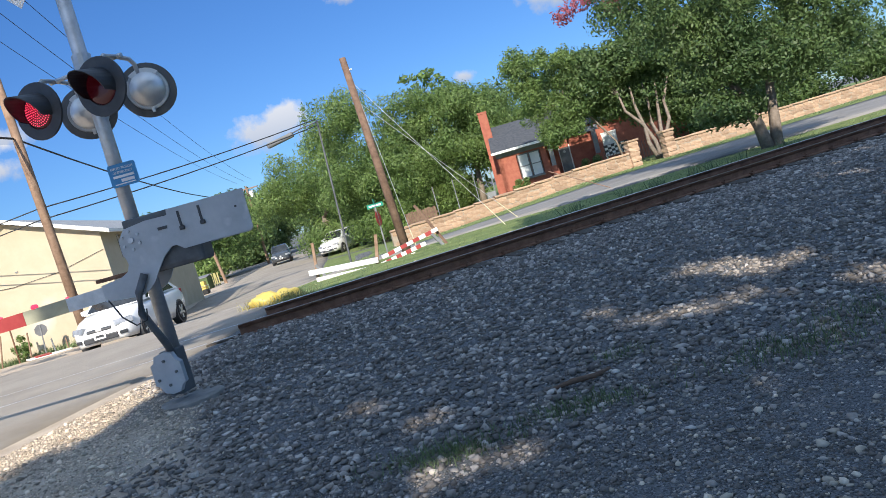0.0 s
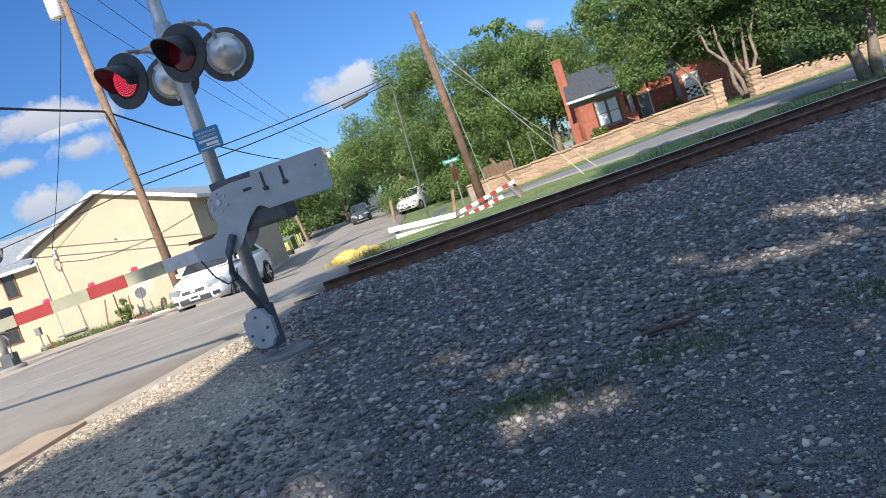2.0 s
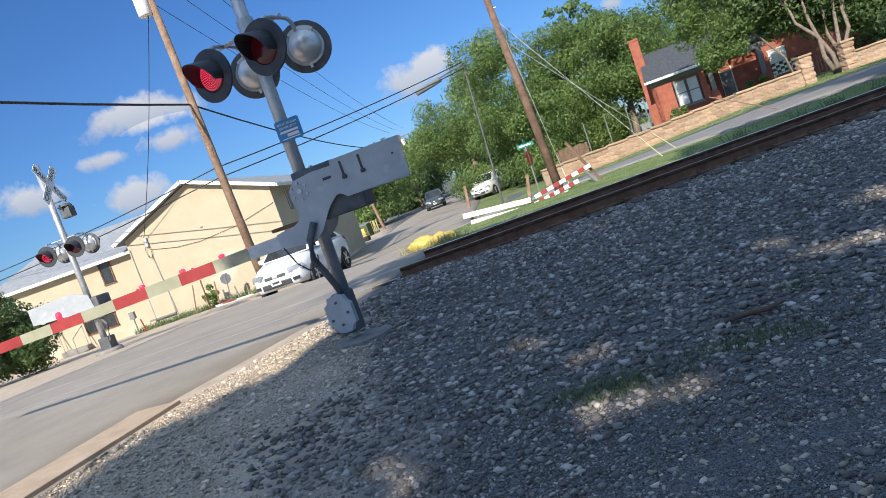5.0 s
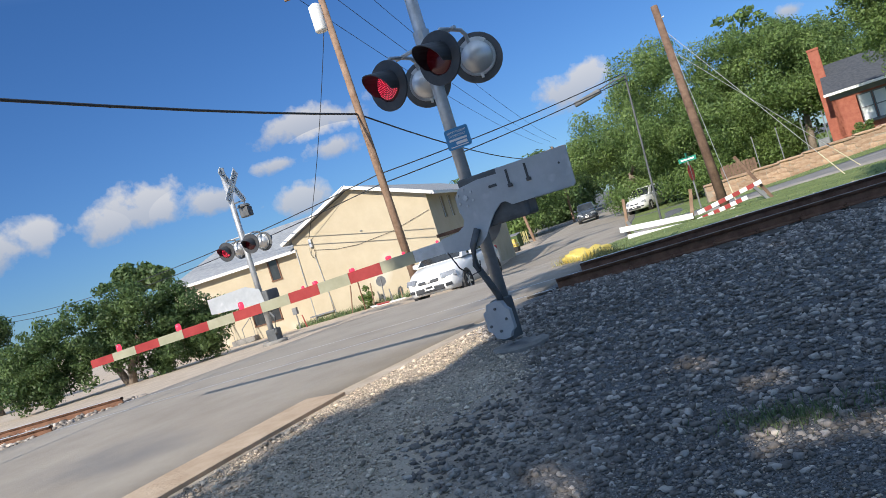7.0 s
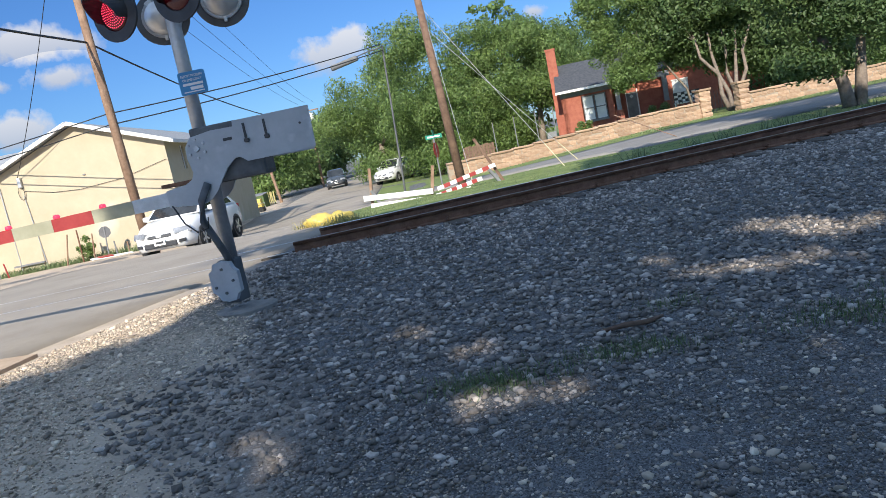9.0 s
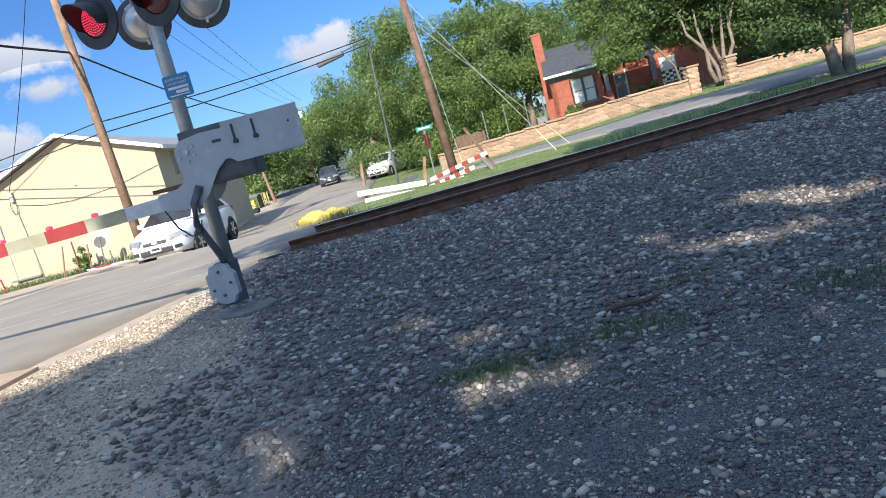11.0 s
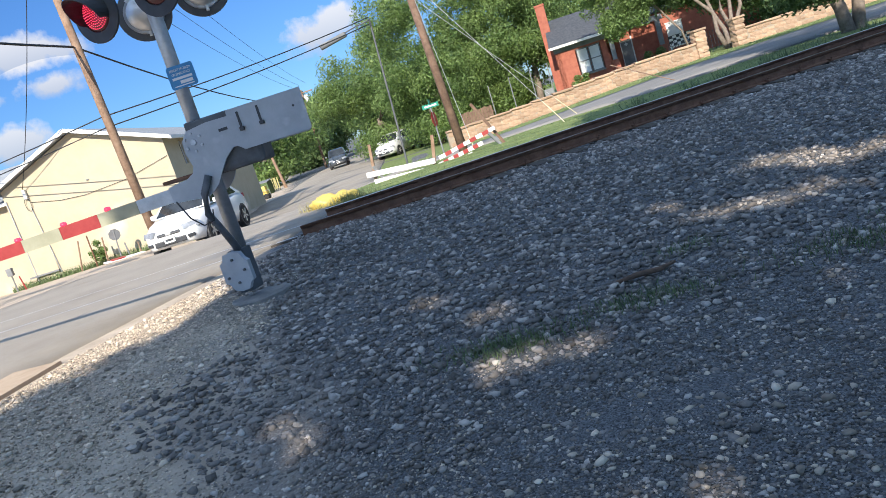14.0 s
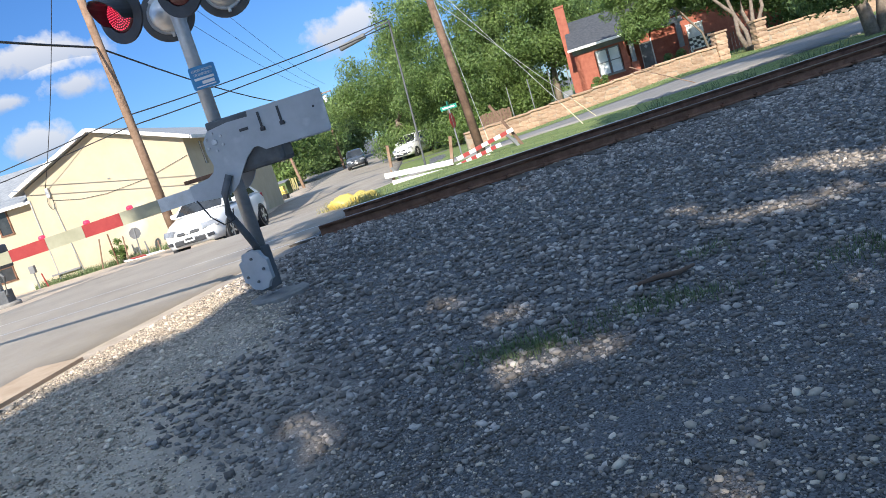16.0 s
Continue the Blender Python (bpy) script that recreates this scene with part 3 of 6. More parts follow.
def disc_lamp(parent, at, facing, lens_mat, back_mat):
    """A crossing light: round background, housing, hood and lens; it looks along facing."""
    m = Matrix.Translation(at) @ Vector(facing).to_track_quat("Z", "Y").to_matrix().to_4x4()
    lamp = part("signal_light", lathe(B(), [(0.12, -0.012), (0.254, -0.012), (0.256, 0), (0.254, 0.010), (0.16, 0.012), (0.155, 0.0)], m, 32), back_mat, parent, smooth=False)
    part("housing", lathe(B(), [(0.155, -0.005), (0.16, -0.05), (0.152, -0.10), (0.11, -0.16), (0.05, -0.185), (0.0, -0.19)], m, 28), M_CHROME, lamp, "domed bare metal lamp housing", smooth=True)
    part("lens", lathe(B(), [(0.152, 0.004), (0.14, 0.016), (0.09, 0.028), (0.0, 0.034)], m, 28), M_UNLIT, lamp, "round red lens", smooth=True)
    if lens_mat is M_LIT:
        bm = B()
        for ring in range(7):
            n = max(1, ring * 6)
            for i in range(n):
                r = 0.0215 * ring
                p = m @ Vector((r * math.cos(2 * math.pi * i / n), r * math.sin(2 * math.pi * i / n), 0.036 - 0.9 * r * r))
                bmesh.ops.create_icosphere(bm, subdivisions=1, radius=0.0056, matrix=Matrix.Translation(p))
        part("led_cluster", bm, M_LIT, lamp, "glowing red diodes")
    # clamp ring round the housing with a pale band over its top and a latch below
    part("clamp_ring", lathe(B(), [(0.158, -0.012), (0.185, -0.012), (0.19, -0.03), (0.185, -0.05), (0.158, -0.05)], m, 32), M_GALV, lamp, "steel clamp ring")
    up_in = Vector(facing).to_track_quat("Z", "Y").inverted() @ Vector((0, 0, 1))
    a0 = math.atan2(up_in.y, up_in.x)
    bm = B()
    rows = []
    for i in range(11):
        a = a0 + math.radians(-42 + 84 * i / 10)
        rows.append([bm.verts.new(m @ Vector((r * math.cos(a), r * math.sin(a), z))) for r, z in ((0.186, -0.014), (0.196, -0.016), (0.196, -0.064), (0.158, -0.068))])
    for ra, rb in zip(rows, rows[1:]):
        for i in range(3):
            bm.faces.new((ra[i], ra[i + 1], rb[i + 1], rb[i]))
    part("upper_band", bm, M_WHITE, lamp, "pale band over the housing")
    part("latch", box(B(), (0.03, 0.05, 0.03), bevel=0.005), M_CHROME, lamp, "small bright latch").data.transform(m @ pose(0.19 * math.cos(a0 + math.pi), 0.19 * math.sin(a0 + math.pi), -0.045))
    # hood: an open half tube, longer on top
    bm = B()
    q = Vector(facing).to_track_quat("Z", "Y")
    up_local = q.inverted() @ Vector((0, 0, 1))
    base = math.atan2(up_local.y, up_local.x)
    rows = []
    for i in range(17):
        a = base + math.radians(-118 + 236 * i / 16)
        reach = 0.05 + 0.25 * (0.5 + 0.5 * math.cos(a - base))
        c, s = math.cos(a), math.sin(a)
        rows.append([bm.verts.new(m @ Vector((r * c, r * s, z))) for r, z in ((0.160, 0.0), (0.160 - 0.15 * reach, reach), (0.153 - 0.15 * reach, reach), (0.154, 0.0))])
    for a, b in zip(rows, rows[1:]):
        for i in range(4):
            bm.faces.new((a[i], a[(i + 1) % 4], b[(i + 1) % 4], b[i]))
    part("hood", bm, M_BLACK, lamp, "black metal hood", smooth=False)
    return lamp


def text_mesh(name, body, size, m, mat, parent, width=None):
    cu = bpy.data.curves.new(name, "FONT")
    cu.body, cu.size, cu.extrude, cu.align_x, cu.align_y = body, size, 0.001, "CENTER", "CENTER"
    tmp = bpy.data.objects.new(name, cu)
    scene.collection.objects.link(tmp)
    me = bpy.data.meshes.new_from_object(tmp.evaluated_get(bpy.context.evaluated_depsgraph_get()))
    bpy.data.objects.remove(tmp)
    if width:
        xs = [v.co.x for v in me.vertices]
        k = width / (max(xs) - min(xs))
        for v in me.vertices:
            v.co.x *= k
    me.transform(m)
    me.materials.clear()
    me.materials.append(mat)
    ob = new(name, me)
    ob.parent = parent
    return ob


def crossbuck(parent, at, yaw, lateral=0.0):
    """Two crossed white blades with black words, facing down the road; yaw turns their face."""
    m0 = pose(*at, 90, 0, yaw)
    for k, (tilt, words) in enumerate(((45, ("CROSSING",)), (-45, ("RAIL", "ROAD")))):
        m = m0 @ pose(0, 0, 0.012 * k, 0, 0, tilt)
        blade = part("blade", slab(B(), [(-0.61, -0.115), (0.61, -0.115), (0.61, 0.115), (-0.61, 0.115)], -0.003, 0.003, m), M_WHITE, parent, "white reflective blade")
        if len(words) == 1:
            text_mesh("lettering", words[0], 0.17, m @ pose(0, 0, 0.005), M_BLACK, blade, 1.1)
        else:
            text_mesh("lettering", words[0], 0.17, m @ pose(-0.36, 0, 0.005), M_BLACK, blade, 0.42)
            text_mesh("lettering", words[1], 0.17, m @ pose(0.36, 0, 0.005), M_BLACK, blade, 0.46)


def signal_fittings(sig, face, top, lit_left, z_lamp, size=0.36, rear=None):
    """Cross arm with two lamps each way. sig stands at the mast's foot; face: where the front lamps look."""
    f = Vector((face[0], face[1], 0)).normalized()
    lat = Vector((-f.y, f.x, 0))
    part("cross_arm", rod(rod(B(), -lat * 0.42 + Vector((0, 0, z_lamp + 0.29)), lat * 0.42 + Vector((0, 0, z_lamp + 0.29)), 0.02), (0, 0, z_lamp + 0.2), (0, 0, z_lamp + 0.42), 0.085), M_GALV, sig, "galvanised lamp bracket")
    for sgn in (1, -1):
        for fr in (1, -1):
            p = lat * (size * sgn) + f * (0.30 * fr) + Vector((0, 0, z_lamp))
            bm = chain(B(), [p - f * (0.07 * fr) + Vector((0, 0, 0.14)), p - f * (0.08 * fr) + Vector((0, 0, 0.24)), p - f * (0.14 * fr) + Vector((0, 0, 0.285)), lat * (size * sgn) + Vector((0, 0, 0.29 + z_lamp))], 0.021)
            part("lamp_elbow", bm, M_GALV, sig, "galvanised pipe elbow", smooth=True)
            lit = fr == 1 and sgn == lit_left
            look_to = f if fr == 1 else Vector((-0.28, 0.96, 0.03)) if rear is None else Vector(rear)
            disc_lamp(sig, p, look_to, M_LIT if lit else M_UNLIT, M_BLACK if fr == 1 else M_DARKGREY)


signal = empty("crossing_signal", Matrix.Translation(MAST))
tagged(signal, "grey railway crossing signal with flashing lamps and lowered gate", "crossing signal")
part("mast", rod(B(), (0, 0, 0.35), (0, 0, 4.9), 0.064, n=20), M_GALV, signal, "galvanised steel pipe mast", smooth=True)
signal_fittings(signal, (-0.3, -0.954), 4.9, -1, 2.76)
crossbuck(signal, (-0.03, -0.10, 4.22), -12)
# blue notice on the mast
m_sign = pose(0.08, -0.085, 2.04, 90, 0, 3)
notice = part("notice", slab(B(), [(sx_ * 0.105 + 0.022 * math.cos(math.radians(a_)), sy_ * 0.082 + 0.022 * math.sin(math.radians(a_))) for sx_, sy_, a_0 in ((1, 1, 0), (-1, 1, 90), (-1, -1, 180), (1, -1, 270)) for a_ in (a_0, a_0 + 30, a_0 + 60, a_0 + 90)], -0.002, 0.002, m_sign), M_BLUE, signal, "small blue enamelled notice with white lettering")
text_mesh("lettering", "REPORT PROBLEM", 0.032, m_sign @ pose(0, 0.062, 0.004), M_WHITE, notice, 0.20)
text_mesh("lettering", "OR EMERGENCY", 0.032, m_sign @ pose(0, 0.026, 0.004), M_WHITE, notice, 0.18)
part("printed_bar", box(B(), (0.19, 0.022, 0.002), (0, 0, 0)), M_WHITE, notice).data.transform(m_sign @ pose(0, -0.012, 0.004))
part("printed_bar", box(B(), (0.12, 0.028, 0.002), (0, 0, 0)), M_WHITE, notice).data.transform(m_sign @ pose(0.03, -0.05, 0.004))
part("printed_bar", box(B(), (0.19, 0.010, 0.002), (0, 0, 0)), M_WHITE, notice).data.transform(m_sign @ pose(0, -0.08, 0.004))
# gate machine
ARM_DIR = Vector((-0.99985, -0.0175, 0)).normalized()
arm_yaw = math.degrees(math.atan2(-ARM_DIR.y, -ARM_DIR.x))
G = pose(0.03, -0.22, 1.44, 90, 0, arm_yaw)     # x along the arm's back end, y up, z towards the viewer
outline = [(1.08, 0.18), (0.373, 0.18), (0.369, 0.13), (0.16, 0.135), (-0.04, 0.11), (-0.105, 0.03), (-0.11, -0.075), (-0.085, -0.2), (-0.11, -0.26), (-0.178, -0.295), (-0.38, -0.32), (-0.378, -0.47),
           (-0.09, -0.5), (-0.03, -0.495), (0.03, -0.47), (0.094, -0.415), (0.16, -0.32), (0.24, -0.22), (0.33, -0.15), (0.373, -0.147), (0.40, -0.165), (0.438, -0.197), (1.06, -0.197), (1.076, -0.18)]
plate = part("counterweight_plate", slab(B(), outline, 0.0, 0.022, G), M_GREY, signal, "large grey-painted steel counterweight plate")
part("counterweight_plate", slab(B(), [(x * 0.9, y) for x, y in outline], -0.42, -0.40, G), M_GREY, signal, "second grey plate behind the mast")
for x in (0.47, 0.66):
    part("slot", box(box(B(), (0.022, 0.15, 0.008), (0, 0, 0)), (0.045, 0.035, 0.03), (0.004, -0.08, 0.008), bevel=0.008), M_BLACK, plate).data.transform(G @ pose(x, 0.065, 0.024))
part("slot", box(B(), (0.085, 0.026, 0.006), bevel=0.002), M_BLACK, plate).data.transform(G @ pose(0.30, 0.03, 0.024))
part("bolt_hole", rod(B(), (0, 0, 0), (0, 0, 0.004), 0.011), M_BLACK, plate).data.transform(G @ pose(0.98, 0.04, 0.022))
for i in range(7):
    r = 0.0 if i == 6 else 0.082
    a = math.radians(60 * i + 30)
    part("bolt", rod(B(), (0, 0, 0), (0, 0, 0.016), 0.013 if i < 6 else 0.028, n=6), M_GALV, plate).data.transform(G @ pose(r * math.cos(a), r * math.sin(a), 0.022))
body = part("gate_mechanism", box(B(), (0.62, 0.42, 0.34), (0.26, -0.13, -0.2), bevel=0.04), M_DARKGREY, signal, "dark cast gate mechanism housing")
body.data.transform(G)
part("top_cover", box(B(), (0.46, 0.10, 0.30), (0.16, 0.14, -0.2), bevel=0.02), M_DARKGREY, body).data.transform(G)
part("bracket", box(B(), (0.34, 0.035, 0.30), (-0.26, -0.275, -0.16), bevel=0.004), M_RUST, signal, "brown steel bracket").data.transform(G)
part("support_strut", chain(B(), [(0.06, -0.26, 1.12), (-0.03, -0.28, 0.97), (-0.06, -0.28, 0.79), (0.0, -0.25, 0.61), (0.03, -0.18, 0.45), (0.03, -0.12, 0.34)], 0.035), M_DARKGREY, signal, "bent conduit from the mechanism to the base", smooth=True)
part("cable_loop", chain(B(), [(-0.30 + 0.0, -0.30, 0.98), (-0.22, -0.31, 0.80), (-0.12, -0.31, 0.70), (-0.02, -0.30, 0.72), (0.0, -0.29, 0.82)], 0.007, 6), M_WIRE, signal, "hanging black cable", smooth=True)
# arm with stripes and beacons
arm = empty("gate_arm")
arm.parent = signal
L0, L1, z0a, z1a = 0.30, 5.55, -0.395, -0.515
n_str = 13
for k in range(n_str):
    a, b = L0 + 0.02 + (L1 - L0) * k / n_str, L0 + (L1 - L0) * (k + 1) / n_str + 0.018
    fa, fb = (a - L0) / (L1 - L0), (b - L0) / (L1 - L0)
    ha, hb = 0.064 - 0.014 * fa, 0.064 - 0.014 * fb
    za, zb = z0a + (z1a - z0a) * fa, z0a + (z1a - z0a) * fb
    mat = M_GALV if k == 0 else (M_RED if k % 2 == 0 else M_OLIVEWHITE)
    part("stripe", slab(B(), [(-a, za - ha), (-b, zb - hb), (-b, zb + hb), (-a, za + ha)], -0.02, 0.02, G), mat, arm, "galvanised sleeve" if k == 0 else ("faded white stripe" if k % 2 else "red stripe"))
for fpos, big in ((0.903, 1), (0.707, 1), (0.518, 1), (0.318, 0), (0.225, 0), (0.137, 0)):
    s = L0 + (L1 - L0) * fpos
    z = z0a + (z1a - z0a) * fpos + 0.064 - 0.014 * fpos
    part("beacon", lathe(B(), [(0.0, 0.088 if big else 0.04), (0.026, 0.08 if big else 0.035), (0.033, 0.045 if big else 0.015), (0.028, 0.0), (0.0, 0.0)], G @ pose(-s, z - 0.002, 0) @ pose(0, 0, 0, -90), 14), M_BEACON, arm, "red gate arm beacon", smooth=True)
# base
part("base_casting", box(B(), (0.15, 0.20, 0.42), (0.0, -0.06, 0.18), (0, 0, -14), bevel=0.02), M_DARKGREY, signal, "cast iron mast base")
cov = [(-0.10, -0.10), (-0.07, -0.15), (0.0, -0.17), (0.07, -0.16), (0.10, -0.11), (0.135, -0.09), (0.135, 0.07), (0.10, 0.10), (0.08, 0.15), (0.0, 0.165), (-0.08, 0.15), (-0.10, 0.10), (-0.135, 0.08), (-0.135, -0.08)]
cov = [(1.16 * x, 1.16 * y) for x, y in cov]
cm = pose(-0.01, -0.185, 0.20, 90, 0, -14)
cover_plate = part("junction_cover", slab(B(), cov, 0, 0.05, cm), M_GREY, signal, "pale grey cast junction box cover")
for x, y in ((0.0, 0.115), (0.0, -0.11), (0.1, 0.0), (-0.1, -0.05)):
    part("bolt", rod(B(), (0, 0, 0.05), (0, 0, 0.066), 0.014, n=6), M_DARKGREY, cover_plate).data.transform(cm @ pose(x, y, 0))
part("foundation", lathe(B(), [(0.0, 0.0), (0.27, 0.0), (0.30, -0.02), (0.315, -0.3), (0.0, -0.2)], pose(0.05, -0.05, -0.085), 28), M_CONCRETE, signal, "round dusty concrete foundation", smooth=False)

# ---- foliage ----
def leaves_mesh(name, centres, radii, n, size, mat, squash=0.8, seed=1, keep=None):
    """A crown: n leaves thrown round clumps, thicker near their skins."""
    r = np.random.default_rng(seed)
    w = np.array(radii) ** 2
    pick = r.choice(len(centres), n, p=w / w.sum())
    d = r.normal(size=(n, 3))
    d /= np.linalg.norm(d, axis=1)[:, None]
    rad = np.array(radii)[pick] * (1 - 0.55 * r.random(n) ** 1.6) * (1 + 0.10 * r.normal(size=n))
    c = np.array(centres)[pick] + d * rad[:, None] * np.array([1, 1, squash])
    if keep is not None:
        k_ = keep(c)
        c, d = c[k_], d[k_]
        n = len(c)
    q = r.normal(size=(n, 3))
    q /= np.linalg.norm(q, axis=1)[:, None]
    a = np.cross(d + 0.6 * q, r.normal(size=(n, 3)))
    a /= np.linalg.norm(a, axis=1)[:, None]
    b = np.cross(d * 0.8 + q, a)
    b /= np.linalg.norm(b, axis=1)[:, None]
    s = size * r.uniform(0.6, 1.3, n)[:, None]
    v = np.stack([c - a * s, c - b * s * 0.45 + a * s * 0.1, c + a * s, c + b * s * 0.45 + a * s * 0.1], 1)
    f = np.arange(4 * n).reshape(n, 4)
    return mesh_from_arrays(name, v.reshape(-1, 3), f, mat)


def clumps(base, lobes, per, r_clump, seed):
    """Clump centres inside big lobes (x, y, z, rx, rz relative to base)."""
    r = np.random.default_rng(seed)
    cs, rs = [], []
    for x, y, z, rx, rz in lobes:
        for _ in range(per):
            d = r.normal(size=3)
            d /= np.linalg.norm(d)
            k = r.random() ** 0.35
            cs.append((base[0] + x + d[0] * rx * k, base[1] + y + d[1] * rx * k, base[2] + z + d[2] * rz * k))
            rs.append(r_clump * r.uniform(0.6, 1.35))
    return cs, rs


def tree(name, base, lobes, per, r_clump, n, size, mat, trunks, label, seed, group="", extra=None, keep=None):
    """trunks: list of (points, radii), relative to base."""
    t = empty(name, Matrix.Translation(base))
    tagged(t, label, "tree", group)
    for pts_, rad_ in trunks:
        part("trunk", chain(B(), pts_, list(rad_), 10), M_BARK, t, smooth=True)
    cs, rs = clumps((0, 0, 0), lobes, per, r_clump, seed)
    ob = new("crown", leaves_mesh("crown", cs, rs, n, size, mat, seed=seed, keep=keep))
    ob.parent = t
    # limbs reach into the crown
    r = random.Random(seed)
    top = Vector(trunks[0][0][-1])
    near_cs = sorted(cs, key=lambda q: (Vector(q) - top).length)[:max(9, len(cs) // 4)]
    bm = B()
    for k in range(9):
        c = Vector(near_cs[r.randrange(len(near_cs))])
        mid = top.lerp(c, 0.5) + Vector((r.uniform(-0.3, 0.3), r.uniform(-0.3, 0.3), r.uniform(-0.1, 0.3)))
        chain(bm, [top - Vector((0, 0, 0.25)), mid, c], [trunks[0][1][-1] * 0.6, trunks[0][1][-1] * 0.3, 0.012], 6)
    part("limb", bm, M_BARK, t, smooth=True)
    if extra:
        o2 = new("blossom", leaves_mesh("blossom", extra[0], extra[1], extra[2], size, M_LEAF_PINK, seed=seed + 5))
        o2.parent = t
    return t


# unseen shade tree behind the viewer, put between the sun and the stones
shade_lobes = []
lob = random.Random(5)
SUN_X, SUN_Y = SUN_DIR.x / SUN_DIR.z, SUN_DIR.y / SUN_DIR.z      # shift of a shadow for each metre of height
SHADE_AT = (3.6, -10.0)
shade_spots = [(2.6, 15.5), (4.6, 15.2), (6.6, 15.6), (3.6, 17.6), (5.8, 18.0), (8.2, 17.0), (2.9, 13.6), (9.6, 15.4)]
for sx in (-2.7, -0.9, 1.4, 4.0, 6.8, 9.6, 12.4):
    for sy in (0.5, 4.0, 7.2, 10.2, 12.8):
        h = 9.6 + lob.uniform(-0.6, 0.6)
        sx_ = sx + 0.6 if sx < -2 and 6 < sy < 12 else sx
        shade_lobes.append((sx_ + SUN_X * h - SHADE_AT[0] + lob.uniform(-0.2, 0.2), sy + SUN_Y * h - SHADE_AT[1] + lob.uniform(-0.4, 0.4), h, 1.15 if sx < -2 else 1.7, 1.0))
for sx, sy in shade_spots:
    shade_lobes.append((sx + SUN_X * 10.2 - SHADE_AT[0], sy + SUN_Y * 10.2 - SHADE_AT[1], 10.2, 1.6, 0.8))
for sx, sy in ((-2.3, 8.8), (-2.1, 10.6), (-1.9, 9.4), (0.1, 6.2), (0.3, 5.7), (-0.2, 6.6)):
    h = 9.4
    shade_lobes.append((sx + SUN_X * h - SHADE_AT[0], sy + SUN_Y * h - SHADE_AT[1], h, 0.9, 0.6))
# gaps in the crown: where the sun reaches the stones (x, y, half width, half depth)
FLECKS = [(-0.26, 3.92, 0.40, 0.22), (-3.7, 6.8, 0.30, 0.42), (-3.95, 7.7, 0.55, 0.7), (-1.85, 3.75, 0.17, 0.14), (-1.6, 3.4, 0.13, 0.11), (-1.02, 5.45, 0.21, 0.2), (-0.53, 4.85, 0.2, 0.2),
          (1.03, 6.4, 0.2, 0.18), (1.4, 5.85, 0.36, 0.2), (1.85, 5.75, 0.36, 0.2), (2.2, 7.0, 0.36, 0.2), (2.6, 6.6, 0.36, 0.2)]


def no_fleck(c):
    base = np.array([*SHADE_AT, gz(*SHADE_AT)])
    h = c[:, 2] + base[2] + 0.35
    x, y = c[:, 0] + base[0] - SUN_X * h, c[:, 1] + base[1] - SUN_Y * h
    out = np.ones(len(c), bool)
    for fx, fy, rx, ry in FLECKS:
        rx, ry = rx * 1.35, ry * 1.35
        out &= ((x - fx) / rx) ** 2 + ((y - fy) / ry) ** 2 > 1
    return out


tree("shade_tree", (*SHADE_AT, gz(*SHADE_AT)), shade_lobes, 19, 0.72, 105000, 0.19, M_LEAF,
     [([(0, 0, -0.2), (0.1, 0, 2.2), (0.0, 0.1, 5.0), (0.2, 0, 8.0)], (0.46, 0.36, 0.30, 0.18))], "unseen tall leafy tree behind the viewer, added for its shade", 11, keep=no_fleck)
# two-stemmed tree on the verge between track and street
tree("street_tree", (8.2, 18.3, gz(8.2, 18.3)), [(-0.4, 0.3, 3.6, 1.8, 1.3), (-1.6, 0.6, 4.6, 1.7, 1.5), (1.1, 0.3, 3.5, 1.5, 1.2), (0.4, 0, 5.6, 2.2, 1.6), (2.4, 0.4, 5.0, 1.9, 1.6), (-1.0, 0, 2.5, 1.0, 0.6),
      (2.4, 0.2, 3.2, 1.3, 0.9), (1.9, 0.1, 2.3, 1.0, 0.55), (0.4, 0.2, 2.6, 1.3, 0.6), (-0.2, -0.3, 2.1, 0.9, 0.4), (1.0, -0.4, 2.0, 0.9, 0.4), (-2.4, 0.5, 6.2, 1.8, 1.2), (3.6, 0.6, 6.6, 2.2, 1.6), (1.6, 0, 7.2, 2.4, 1.4), (-1.5, 0.2, 3.4, 1.1, 0.8), (-0.9, -0.2, 1.15, 0.55, 0.22)], 26, 0.42, 76000, 0.056, M_LEAF_DARK,
     [([(-0.06, 0, -0.3), (-0.2, 0, 0.6), (-0.5, 0, 1.5), (-0.8, 0.1, 2.6)], (0.17, 0.14, 0.11, 0.07)), ([(0.1, 0, -0.3), (0.24, 0.05, 0.7), (0.34, 0.1, 1.5), (0.45, 0, 2.7)], (0.16, 0.13, 0.10, 0.06))], "leafy green tree with two pale leaning trunks", 21)
